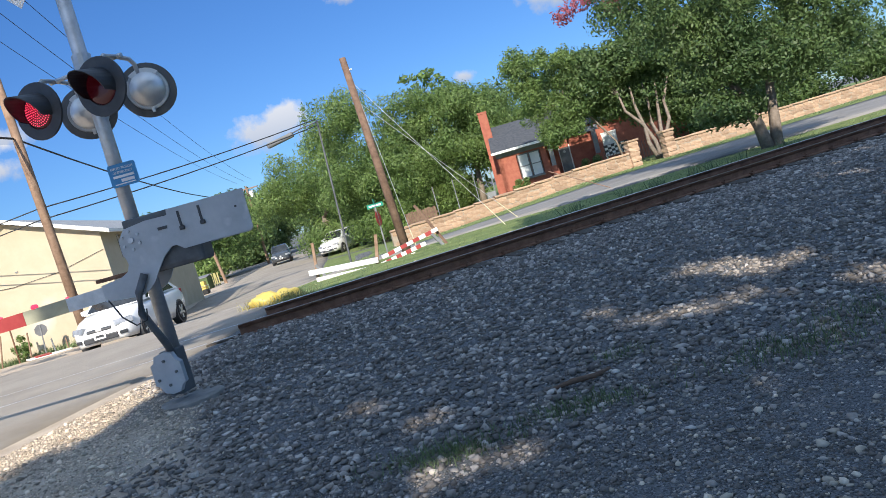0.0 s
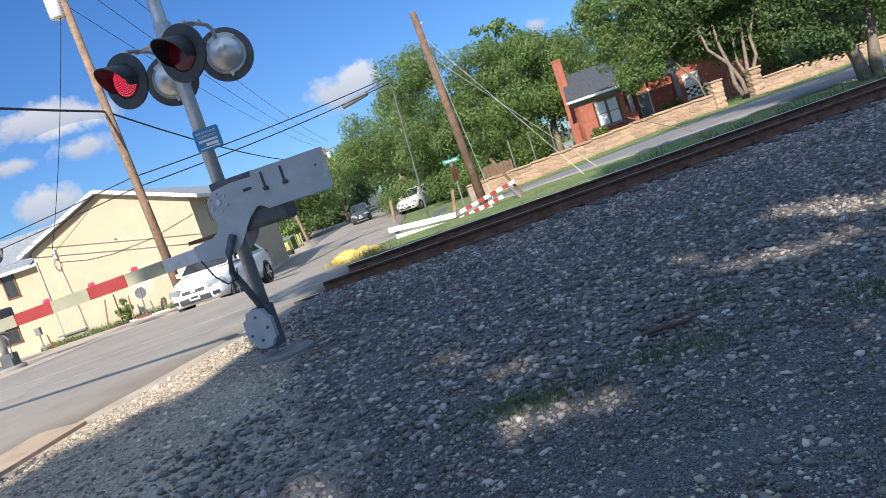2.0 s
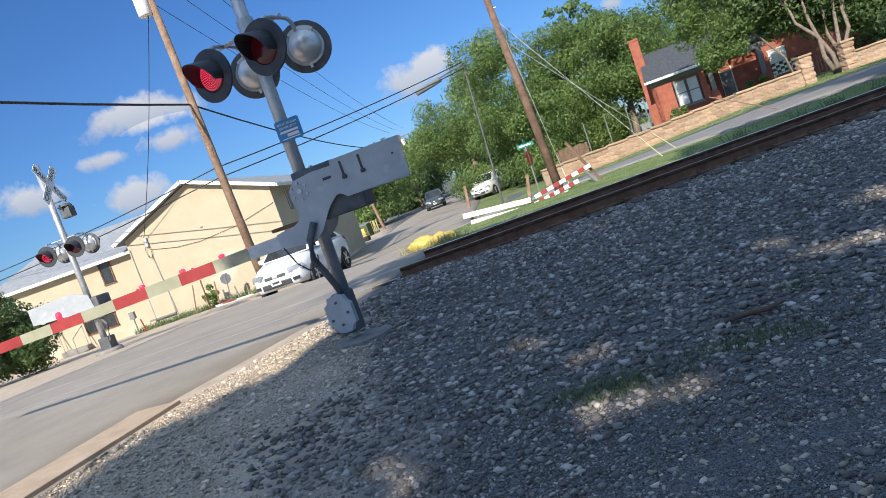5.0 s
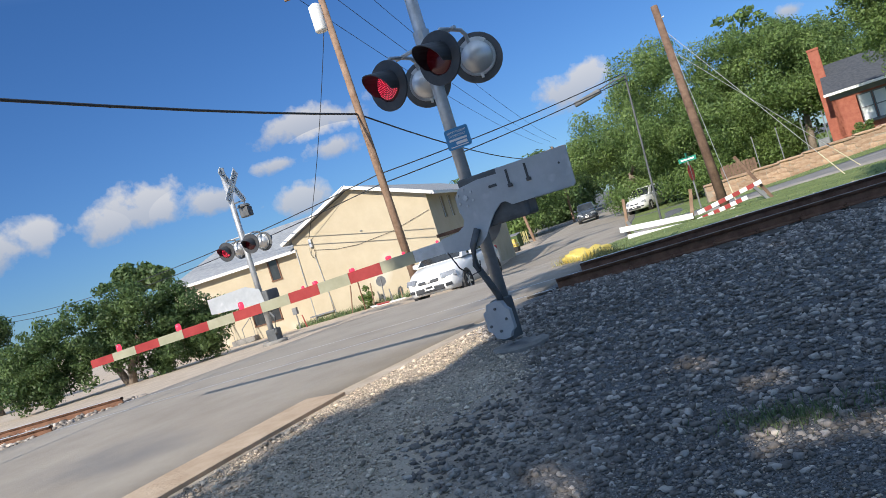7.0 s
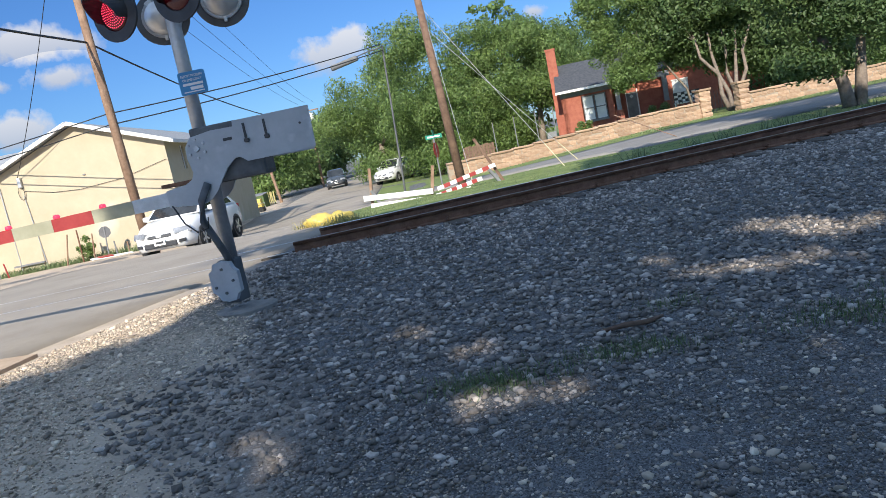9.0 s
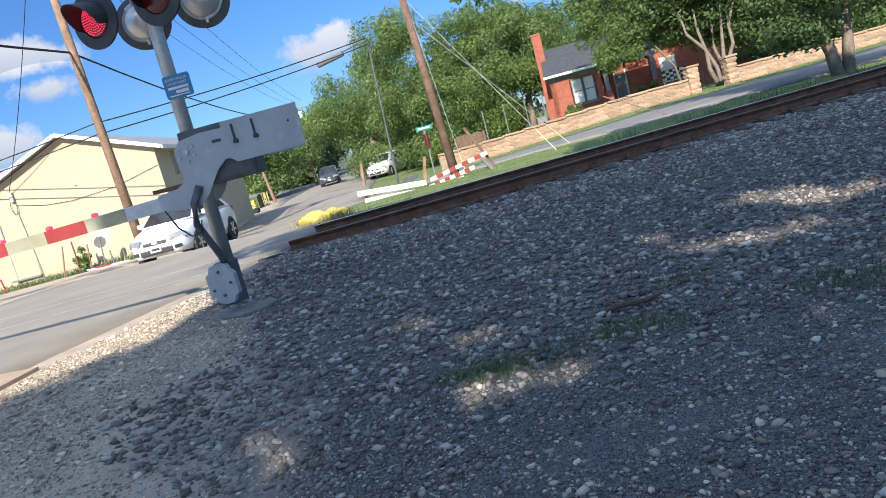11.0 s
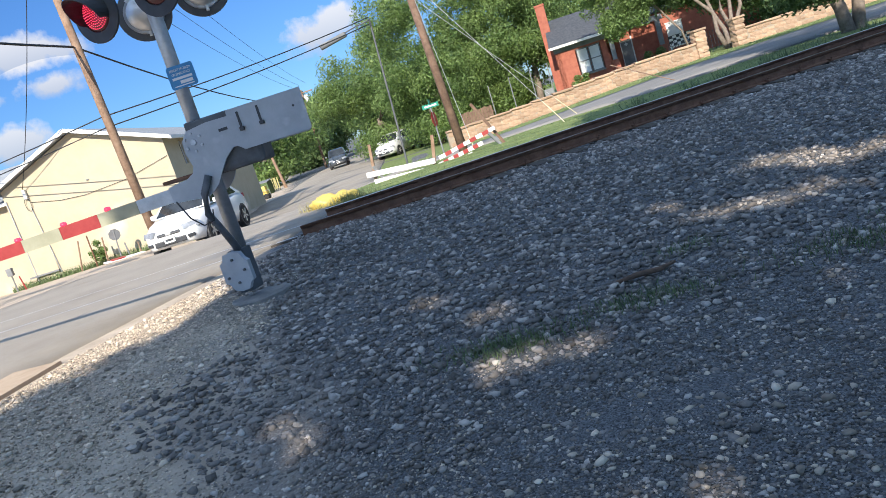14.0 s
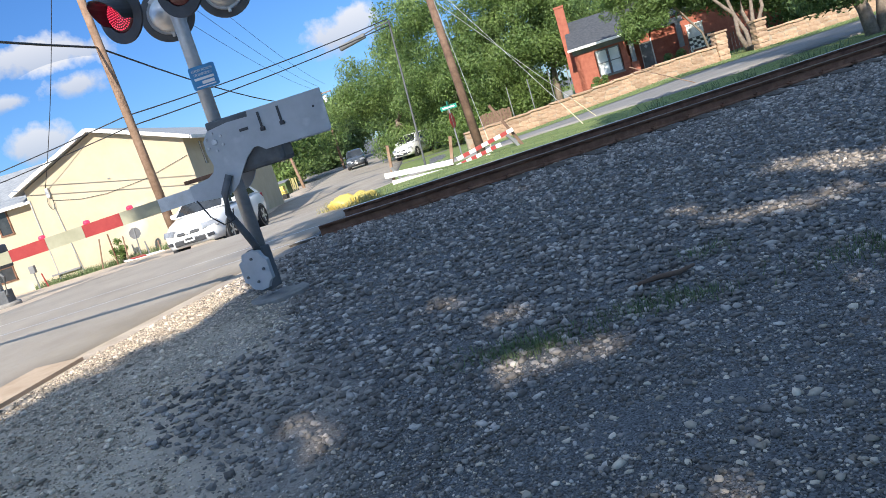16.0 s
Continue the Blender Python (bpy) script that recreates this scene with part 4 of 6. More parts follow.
# many-stemmed tree by the gate pillar
stems = []
sr_ = random.Random(8)
for k in range(5):
    bx_, tx_ = 0.10 * k - 0.2, 0.42 * k - 0.95
    stems.append(([(bx_, 0, -0.2), (bx_ + 0.3 * tx_ + sr_.uniform(-.12, .12), 0.05 * k, 0.9), (bx_ + 0.55 * tx_ + sr_.uniform(-.2, .2), 0.1, 1.8), (bx_ + 1.0 * tx_ + sr_.uniform(-.2, .2), 0.1 * k, 2.7), (bx_ + 1.3 * tx_, 0.1, 3.8)], (0.13, 0.10, 0.085, 0.07, 0.04)))
tree("wall_tree", (11.0, 36.2, gz(11.0, 36.2)), [(0.2, 0, 5.0, 1.8, 1.2), (1.4, 0, 6.6, 2.8, 2.0), (3.0, 0.3, 6.0, 3.0, 2.2), (1.2, 0.6, 8.4, 2.4, 1.4), (6.5, 0.5, 7.0, 3.4, 3.0), (6.5, 2, 4.0, 3.0, 1.6), (2, 2, 4.4, 2.4, 1.2),
      (-1.4, 0.6, 5.6, 1.7, 1.1), (-2.6, 0.8, 4.7, 1.4, 1.0), (0.8, 1.2, 3.7, 1.5, 0.8), (2.8, 1.0, 3.4, 1.8, 0.9), (-1.2, 1.4, 3.3, 1.3, 0.8), (0.6, 1.8, 2.9, 1.3, 0.7), (2.4, 1.6, 2.5, 1.5, 0.9), (-0.6, 2.0, 4.4, 1.4, 0.9)], 30, 0.62, 70000, 0.105, M_LEAF_DARK, stems,
     "dark green crape myrtle with many bare stems and pink tips", 31, extra=([(-2.2, 0, 8.4), (-3.0, 0.2, 8.0), (-1.3, 0, 8.6), (-0.6, 0.2, 7.7)], [0.7, 0.6, 0.7, 0.5], 900))
# paler drooping tree before the porch
tree("porch_tree", (6.9, 38.2, gz(6.9, 38.2)), [(-0.7, -1.0, 5.9, 1.2, 1.0), (-1.5, -1.2, 4.6, 0.9, 1.1), (-0.5, -1.2, 4.0, 1.0, 1.1), (0.6, -1.0, 4.6, 1.1, 1.1), (0.0, -1.4, 3.1, 0.7, 0.7), (0.9, -1.2, 3.4, 0.7, 0.6), (-1.7, -1.0, 6.3, 0.8, 0.8), (0.8, -0.8, 6.0, 1.1, 1.0), (-0.9, -1.4, 2.6, 0.5, 0.5)], 26, 0.42, 30000, 0.075, M_LEAF,
     [([(2.7, -0.3, -0.2), (2.4, -0.4, 1.5), (1.4, -0.6, 3.0), (0.2, -0.8, 4.2)], (0.06, 0.055, 0.05, 0.035))], "grey-green drooping tree before the porch of the brick house", 33)
# wood behind the street corner
woods = [((-9.6, 57, 0), [(0, 0, 5.6, 3.6, 2.6), (-2.2, 0, 4.4, 2.6, 1.7), (2.2, 0, 7.6, 2.9, 2.4), (2.4, 0, 3.6, 2.6, 1.8), (4.6, -2, 3.4, 2.4, 1.6)], M_LEAF, 41),
         ((-4.6, 49.5, 0), [(0, 0, 5.6, 3.4, 3.0), (-0.6, 0, 8.6, 2.4, 1.6), (-1, 1, 3.6, 2.6, 1.8), (2.0, -0.5, 3.8, 2.6, 2.2), (3.0, 1.0, 2.0, 2.6, 1.6)], M_LEAF, 42),
         ((-0.9, 52, 0), [(0, 0, 4.6, 3.0, 2.8), (0.3, 0, 7.2, 2.4, 1.6), (0, -1, 2.2, 2.6, 1.6)], M_LEAF, 51),
         ((0.8, 54, 0), [(0, 0, 5.0, 3.4, 2.8), (-2.5, 0, 6.2, 2.4, 1.8), (2.5, 0, 6.4, 2.4, 1.6), (3.6, 0, 4.0, 2.4, 1.8)], M_LEAF, 54),
         ((2.6, 51, 0), [(0, 0, 5.2, 3.2, 2.8), (0.0, 0, 7.0, 2.4, 1.4), (-2.0, -1, 3.9, 2.4, 1.3), (1.2, -1, 3.8, 2.0, 1.1), (2.4, 2, 4.8, 2.6, 2.2)], M_LEAF, 43),
         ((7.5, 58, 0), [(0, 0, 6.0, 3.4, 2.8), (3, 0, 5, 3, 3), (-2.5, 0, 5.5, 2.5, 2.4)], M_LEAF_DARK, 44),
         ((-8.5, 70, 0), [(0, 0, 3.4, 3.6, 2.8), (-1.5, 3, 2.4, 3.0, 2.0), (0, 9, 3.4, 3.6, 2.8), (-2.5, 0, 5.2, 3.4, 2.0)], M_LEAF, 45),
         ((-23.0, 66, 0), [(0, 0, 3.6, 3.8, 2.6), (-4, 2, 3.4, 3.4, 2.2), (1.2, 4, 2.6, 2.8, 2.0), (2.0, 9, 4.4, 3.4, 2.4)], M_LEAF, 46),
         ((-25.5, 90, 0), [(0, 0, 5.0, 5.0, 3.6), (2.5, 8, 4, 4, 3)], M_LEAF_DARK, 47),
         ((-37, 92, 0), [(0, 0, 5.5, 5.5, 3.6), (-6, 0, 5.4, 4, 3.4)], M_LEAF_DARK, 48),
         ((24, 52, 0), [(0, 0, 5.0, 5.0, 4.0), (6, 0, 5, 5, 4), (-6, -1, 4.5, 4, 3.5), (-1, -5, 2.0, 3.5, 1.6), (5, -6, 2.0, 3.5, 1.6)], M_LEAF_DARK, 49),
         ((16.5, 46, 0), [(0, 0, 4.2, 3.0, 2.6), (3.5, 0, 4.0, 3.0, 2.6), (1, -2, 1.6, 2.6, 1.2), (4, -2, 1.6, 2.6, 1.2), (-2.5, 0, 4.5, 2.0, 1.6)], M_LEAF_DARK, 53),
         ((36, 48, 0), [(0, 0, 5.0, 5.0, 4.0), (6, 0, 5, 5, 4), (-2, -4, 2.2, 4.0, 2.0), (4, -4, 2.2, 4, 2)], M_LEAF_DARK, 52),
         ((28, 45, 0), [(0, 0, 3.2, 4.0, 2.4), (4.5, 0, 3.2, 4.0, 2.4), (-3, 0, 2.2, 3.0, 1.6), (0, -2, 1.4, 4.0, 1.2)], M_LEAF_DARK, 55),
         ((-30, 120, 0), [(0, 0, 6.0, 7.0, 5.0), (10, 0, 6, 7, 5), (20, 0, 6, 7, 5)], M_LEAF_DARK, 50)]
for (x, y, _), lobes, mat, seed in woods:
    far = y / 50
    fine = seed in (41, 42, 43, 51)
    tree("tree", (x, y, gz(x, y) + (0.4 if x < 0 else 0)), lobes + ([] if seed == 43 else [(0.5, -1.0, 1.0, 2.4, 0.9)]), 36 if fine else 30, 0.85 * far, 52000 if fine else 17000, (0.092 if fine else 0.14) * far, mat, [([(0, 0, -0.8), (0.1, 0, 1.2), (0.2, 0, 2.6)], (0.28, 0.22, 0.16))], "broad bright green shade tree along the street", seed, "street wood")
# a thin dying top over the wood
tree("tree", (1.2, 54, gz(1.2, 54)), [(-0.5, 0, 9.6, 1.5, 1.0), (0.6, 0, 8.4, 1.4, 1.0)], 12, 0.4, 900, 0.18, M_LEAF, [([(0, 0, -0.2), (0.1, 0, 4), (-0.3, 0, 8.6)], (0.22, 0.16, 0.06))], "sparse half-bare tree above the others", 60, "street wood")
# dark bush before the building and trees farther along the track
bush_lobes = []
for k, (tt, zz, rr_) in enumerate(((-2.7, 1.0, 0.9), (-2.0, 1.5, 1.05), (-1.0, 1.9, 1.15), (0.0, 2.1, 1.15), (1.0, 2.0, 1.1), (1.9, 1.6, 1.0), (2.7, 1.1, 0.9), (-1.6, 0.8, 0.9), (0.9, 0.7, 0.9), (2.3, 0.6, 0.8), (0.2, 1.1, 0.9))):
    bush_lobes.append((0.66 * tt, 0.75 * tt, zz, rr_, rr_ * 0.85))
tree("bush_tree", (-18.3, 15.4, gz(-18.3, 15.4)), bush_lobes, 34, 0.30, 62000, 0.055, M_LEAF_DARK,
     [([(0, 0, -0.2), (0.2, 0, 0.5), (0.6, 0, 1.1)], (0.14, 0.11, 0.08)), ([(0, 0, -0.2), (-0.4, 0, 0.6), (-1.0, 0, 1.3)], (0.12, 0.1, 0.07))], "low wide dark green live oak bush", 71)
tree("tree", (-29.5, 18.6, gz(-29.5, 18.6)), [(0, 0, 2.4, 1.4, 1.5), (-1.6, -0.8, 2.0, 1.5, 1.2), (0.3, 0.2, 3.5, 0.8, 0.8), (0.8, 0.8, 1.4, 1.2, 0.8), (-0.6, -0.2, 1.0, 1.4, 0.7)], 26, 0.4, 24000, 0.075, M_LEAF_DARK, [([(0, 0, -0.2), (0, 0, 1.0), (0.1, 0, 2.0)], (0.16, 0.13, 0.09))], "blue-green juniper beside the track", 72)
tree("tree", (-33.0, 15.8, gz(-33.0, 15.8)), [(0, 0, 2.0, 1.8, 1.3), (-2.5, -1.2, 1.9, 2.0, 1.3), (-1.2, -0.4, 2.6, 1.9, 1.3), (-4.2, -2.0, 2.3, 2.2, 1.5), (1.8, 0.8, 1.0, 1.4, 0.8), (-3.2, -1.4, 0.9, 1.8, 0.8), (1.2, 0.6, 1.3, 1.3, 0.8), (-1, -0.6, 0.9, 1.8, 0.7)], 26, 0.45, 40000, 0.085, M_LEAF_DARK, [([(0, 0, -0.2), (0, 0, 1.0), (0.1, 0, 1.8)], (0.16, 0.13, 0.09))], "dark green tree farther down the track", 73)
tree("tree", (-52, 24, gz(-52, 24)), [(0, 0, 2.4, 3.5, 1.6), (-5, -2, 2.4, 3.5, 1.6), (6, 3, 2.2, 3, 1.4)], 26, 0.7, 12000, 0.16, M_LEAF_DARK, [([(0, 0, -0.2), (0, 0, 1.0), (0.1, 0, 1.8)], (0.16, 0.13, 0.09))], "distant line of dark green trees", 75)
tree("tree", (-37, 34, gz(-37, 34)), [(0, 0, 5.2, 2.0, 0.8), (1.2, 0, 5.0, 1.2, 0.6)], 24, 0.5, 5000, 0.2, M_LEAF_DARK, [([(0, 0, -0.2), (0, 0, 2.5), (0.1, 0, 4.6)], (0.22, 0.16, 0.1))], "round-topped tree behind the building roof", 74)

# ---- lawns, side street ----
M_GLASS_DARK = material("dark_window_glass", [(0.02, 0.024, 0.028), (0.05, 0.055, 0.06)], 2.0, 0.08, bump=0)
# one pale matt colour for all panes of the brick house
M_GLASS_PALE = material("pale_window_pane", [(0.62, 0.64, 0.64), (0.74, 0.75, 0.73)], 2.0, 0.6, bump=0)
M_TRIM = material("white_trim", [(0.70, 0.69, 0.66), (0.80, 0.79, 0.76)], 3.0, 0.7, bump=0.05)
M_GREYTRIM = material("grey_trim", [(0.16, 0.165, 0.17), (0.24, 0.245, 0.25)], 3.0, 0.7, bump=0.05)
M_ROOFGREY = material("grey_roof_shingles", [(0.24, 0.25, 0.26), (0.36, 0.37, 0.38)], 5.0, 0.9, bump=0.3)
M_CARWHITE = material("white_car_paint", [(0.74, 0.74, 0.73), (0.80, 0.80, 0.79)], 2.0, 0.2, bump=0)
M_CARDARK = material("dark_blue_car_paint", [(0.06, 0.07, 0.085), (0.10, 0.115, 0.13)], 2.0, 0.2, 0.3, bump=0)
M_TYRE = material("tyre_rubber", [(0.015, 0.015, 0.015), (0.03, 0.03, 0.03)], 9.0, 0.85, bump=0.2)
M_LAMPGLASS = material("headlamp_glass", [(0.26, 0.27, 0.28), (0.5, 0.51, 0.52)], 6.0, 0.1, 0.3, bump=0)
M_YELLOW = material("yellow_plastic_bag", [(0.55, 0.42, 0.10), (0.66, 0.50, 0.12)], 4.0, 0.45, bump=0.3, bump_scale=14)
M_STRAW = material("dry_grass", [(0.30, 0.27, 0.10), (0.45, 0.40, 0.18)], 3.0, 0.9, bump=0)
M_BLADE = material("grass_blades", [(0.10, 0.15, 0.06), (0.19, 0.24, 0.11)], 2.0, 0.8, bump=0, random_part=-0.4)
M_GREENSIGN = material("green_sign", [(0.0, 0.20, 0.13), (0.01, 0.26, 0.17)], 3.0, 0.5, bump=0)


lawn_v = []
lxs = steps((-3.6, 30, 1.0), (30, 94, 8))
lts = [k / 120 for k in range(60)] + [0.5 + k / 24 for k in range(13)]
for t in lts:
    for x0 in lxs:
        y0 = track_y(x0) + 3.2
        y = y0 + (130 - y0) * t
        x = x0 + (lerp_line(ROAD_R, y) + 3.7) * max(0.0, 1 - (x0 + 3.6) / 9.0)
        lawn_v.append((x, y, gz(x, y) + 0.014))
w = len(lxs)
lawn = raw("lawn", lawn_v, [(j * w + i, j * w + i + 1, (j + 1) * w + i + 1, (j + 1) * w + i) for j in range(len(lts) - 1) for i in range(w - 1)], M_GRASS, smooth=True)
tagged(lawn, "rough green grass beyond the track", "lawn", kind="structure")


def cross_ribbon(name, near, far, xs, lift, mat, n=5):
    v, f = [], []
    for x in xs:
        a, b = near(x), far(x)
        row = [(x, a + (b - a) * k / n, gz(x, a + (b - a) * k / n) + lift) for k in range(n + 1)]
        v += [(x, a - 0.01, row[0][2] - 0.15)] + row + [(x, b + 0.01, row[-1][2] - 0.15)]
    n += 2
    m = n + 1
    f = [(j * m + i, (j + 1) * m + i, (j + 1) * m + i + 1, j * m + i + 1) for j in range(len(xs) - 1) for i in range(n)]
    return raw(name, v, f, mat, smooth=True)


def wall_y(x):
    return 31.5 + 0.24 * x


street = cross_ribbon("street", lambda x: 20.4 + 0.2 * x - 2.3 * smooth01(x / 4.0), lambda x: 25.7 + 0.26 * x, steps((-6.5, 30, 1.0), (30, 120, 6)), 0.045, M_STREET)
tagged(street, "grey asphalt side street along the stone wall", "street", kind="structure")


def blades(name, places, height, mat, label, seed=3, width=0.008):
    r = np.random.default_rng(seed)
    n = len(places)
    z = np.array([gz(x, y) for x, y in places])
    a = r.uniform(0, 2 * np.pi, n)
    h = height * r.uniform(0.4, 1.3, n)
    lean = r.normal(0, 0.35, (n, 2)) * h[:, None]
    side = np.stack([np.cos(a), np.sin(a)], -1) * width
    p = np.array(places)
    v = np.stack([np.column_stack([p - side, z]), np.column_stack([p + side, z]), np.column_stack([p + lean, z + h])], 1)
    ob = new(name, mesh_from_arrays(name, v.reshape(-1, 3), np.arange(3 * n).reshape(n, 3), mat))
    return tagged(ob, label, "grass", kind="stuff")


def patch(cx, cy, rx, ry, n, seed):
    r = np.random.default_rng(seed)
    return np.stack([cx + r.normal(0, rx, n), cy + r.normal(0, ry, n)], -1)


blades("grass", np.concatenate([patch(-0.42, 4.3, 0.22, 0.08, 700, 1), patch(0.46, 4.5, 0.22, 0.08, 450, 2), patch(1.9, 4.6, 0.30, 0.12, 500, 5), patch(0.9, 5.2, 0.12, 0.06, 120, 6), patch(2.6, 4.9, 0.3, 0.15, 350, 8)]), 0.06, M_BLADE, "thin green weeds growing through the stones", 3, 0.004)
r_g = np.random.default_rng(9)
gp = np.stack([r_g.uniform(-4, 26, 26000), r_g.uniform(0, 9.0, 26000)], -1)
gp[:, 1] += np.array([track_y(x) + 3.1 for x in gp[:, 0]])
gp = gp[[y < 20.2 + 0.2 * x - 2.3 * smooth01(x / 4.0) and x > lerp_line(ROAD_R, y) + 0.2 for x, y in gp]]
blades("grass", gp, 0.035, M_BLADE, "rough green verge grass between track and street", 4, 0.016)
gp = np.stack([r_g.uniform(-4, 30, 9000), r_g.uniform(-3.6, -0.2, 9000)], -1)
gp[:, 1] += np.array([wall_y(x) for x in gp[:, 0]])
blades("grass", gp, 0.05, M_BLADE, "green grass strip along the stone wall", 5, 0.02)
gp = np.concatenate([patch(x, track_y(x) + 3.0, 0.12, 0.12, 60, int(x * 7) + 40) for x in (2.4, 3.6, 4.3, 5.2, 5.6, 6.3, 7.6)])
blades("weeds", gp, 0.26, M_BLADE, "tall weeds behind the far rail", 6, 0.012)
gp = np.stack([r_g.uniform(-0.6, 6.5, 2600), r_g.uniform(-0.75, -0.1, 2600)], -1)
bx = np.array([-17.29, 23.74]) + gp[:, :1] * np.array([0.990, 0.139]) + gp[:, 1:] * np.array([-0.139, 0.990])
blades("weeds", bx, 0.22, M_BLADE, "weeds and grass at the foot of the building", 7, 0.014)

# a weathered stick among the stones
stick = part("stick", chain(B(), [(-0.2, 0.02, 0.03), (-0.05, 0.0, 0.045), (0.1, -0.01, 0.04), (0.22, 0.02, 0.05)], [0.012, 0.02, 0.018, 0.01], 7), M_WOODDARK, smooth=True)
stick.matrix_world = pose(0.53, 4.85, gz(0.53, 4.85), 0, 0, 8)
tagged(stick, "weathered brown stick lying on the stones", "stick")

# ---- cream building ----
MB = pose(-17.29, 23.74, 0, 0, 0, 8)
bld = empty("building", MB)
tagged(bld, "cream stucco gabled building with grey roof and low wing", "building")
z_lo = -1.2
outline_g = [(0, z_lo), (5.84, z_lo), (5.84, 3.0), (2.9, 4.07), (0, 2.86)]
gm = pose(0, 0, 0, 90)
part("gable_wall", slab(B(), outline_g, -0.18, 0.0, gm), M_CREAM, bld)
# side wall in panels round three narrow windows
ww = [(1.7, 2.15), (2.85, 3.3), (4.0, 4.45)]
edges_y = [0.18] + [e for pair in ww for e in pair] + [13.0]
for k, (a, b) in enumerate(zip(edges_y, edges_y[1:])):
    if k % 2 == 0:
        part("side_wall", box(B(), (0.18, b - a, 2.98 - z_lo), (5.75, (a + b) / 2, (2.98 + z_lo) / 2)), M_CREAM, bld)
    else:
        part("side_wall", box(B(), (0.18, b - a, 1.98 - z_lo), (5.75, (a + b) / 2, (1.98 + z_lo) / 2)), M_CREAM, bld)
        part("lintel", box(B(), (0.18, b - a, 0.12), (5.75, (a + b) / 2, 2.92)), M_CREAM, bld)
for a, b in ww:
    wdw = part("window", box(B(), (0.03, b - a, 0.88), (5.72, (a + b) / 2, 2.42)), M_GLASS_DARK, bld, "narrow dark window")
    for e in (a + 0.02, b - 0.02):
        part("frame", box(B(), (0.05, 0.04, 0.88), (5.74, e, 2.42)), M_TRIM, wdw)
part("back_wall", box(B(), (5.8, 0.18, 4.0), (2.92, 12.9, 0.85)), M_CREAM, bld)
part("side_wall", box(B(), (0.18, 12.6, 4.0), (0.09, 6.5, 0.85)), M_CREAM, bld)


def roof_slope(x0, z0, x1, z1, y0, y1, mat, thick=0.10):
    bm = B()
    v = [bm.verts.new(p) for p in ((x0, y0, z0), (x1, y0, z1), (x1, y1, z1), (x0, y1, z0), (x0, y0, z0 - thick), (x1, y0, z1 - thick), (x1, y1, z1 - thick), (x0, y1, z0 - thick))]
    for f in ((0, 1, 2, 3), (7, 6, 5, 4), (0, 4, 5, 1), (1, 5, 6, 2), (2, 6, 7, 3), (3, 7, 4, 0)):
        bm.faces.new([v[i] for i in f])
    return part("roof", bm, mat, bld)


rf = roof_slope(-0.35, 2.85, 2.9, 4.22, -0.30, 13.2, M_ROOFGREY)
rf2 = roof_slope(6.19, 3.0, 2.9, 4.22, -0.30, 13.2, M_ROOFGREY)
for a, b, par in (((-0.35, 2.80), (2.9, 4.17), rf), ((6.19, 2.95), (2.9, 4.17), rf2)):
    d = Vector((b[0] - a[0], 0, b[1] - a[1]))
    part("fascia", box(B(), (d.length, 0.035, 0.13), ((a[0] + b[0]) / 2, -0.32, (a[1] + b[1]) / 2), (0, -math.degrees(math.atan2(d.z, d.x)), 0)), M_TRIM, par, "white-painted barge board")
part("gutter", box(B(), (0.06, 13.4, 0.12), (6.22, 6.4, 2.93)), M_TRIM, rf2)
# low wing
wing = part("wing_wall", box(B(), (6.3, 0.2, 3.65), (-3.15, 0.55, 0.62)), M_CREAM, bld)
part("wing_wall", box(B(), (0.2, 6, 3.65), (-6.2, 3.5, 0.62)), M_CREAM, bld)
bm = B()
v = [bm.verts.new(p) for p in ((-6.5, 0.15, 2.52), (0.0, 0.15, 2.52), (0.0, 5.5, 4.1), (-6.5, 5.5, 4.1), (-6.5, 0.15, 2.42), (0.0, 0.15, 2.42), (0.0, 5.5, 4.0), (-6.5, 5.5, 4.0))]
for f in ((0, 1, 2, 3), (7, 6, 5, 4), (0, 4, 5, 1), (1, 5, 6, 2), (2, 6, 7, 3), (3, 7, 4, 0)):
    bm.faces.new([v[i] for i in f])
wr = part("wing_roof", bm, M_ROOFGREY, bld)
part("fascia", box(B(), (6.5, 0.04, 0.12), (-3.25, 0.13, 2.46)), M_TRIM, wr)
for x, z, w_, h_ in ((-1.35, 2.0, 0.44, 0.84), (-2.3, 0.25, 1.29, 0.5)):
    wd = part("window", box(B(), (w_, 0.04, h_), (x, 0.455, z)), M_GLASS_DARK, bld, "dark window with brown frame")
    part("frame", box(box(box(box(B(), (w_ + 0.08, 0.06, 0.05), (x, 0.44, z + h_ / 2)), (w_ + 0.08, 0.06, 0.05), (x, 0.44, z - h_ / 2)), (0.05, 0.06, h_), (x - w_ / 2, 0.44, z)), (0.05, 0.06, h_), (x + w_ / 2, 0.44, z)), M_RUST, wd)
# blocked doorway with sill, service head, meter, vent
blk = part("blocked_door", box(B(), (0.9, 0.03, 1.05), (0.42, -0.012, 0.30)), M_CREAM, bld, "painted-over door panel")
part("sill", box(B(), (1.06, 0.10, 0.06), (0.36, -0.05, -0.24)), M_GREYTRIM, blk)
part("conduit", rod(rod(B(), (0.06, -0.03, -0.9), (0.06, -0.03, 2.5), 0.018), (0.95, -0.03, -0.7), (0.80, -0.03, 2.1), 0.016), M_GALV, bld)
mt = part("service_head", box(B(), (0.12, 0.10, 0.34), (0.78, -0.06, 2.55), bevel=0.02), M_GALV, bld, "grey meter with coiled cable")
part("cable_coil", chain(B(), [(0.76 + 0.1 * math.cos(a / 3), -0.06, 2.2 + 0.24 * math.sin(a / 3)) for a in range(20)], 0.010, 5), M_WIRE, mt, smooth=True)
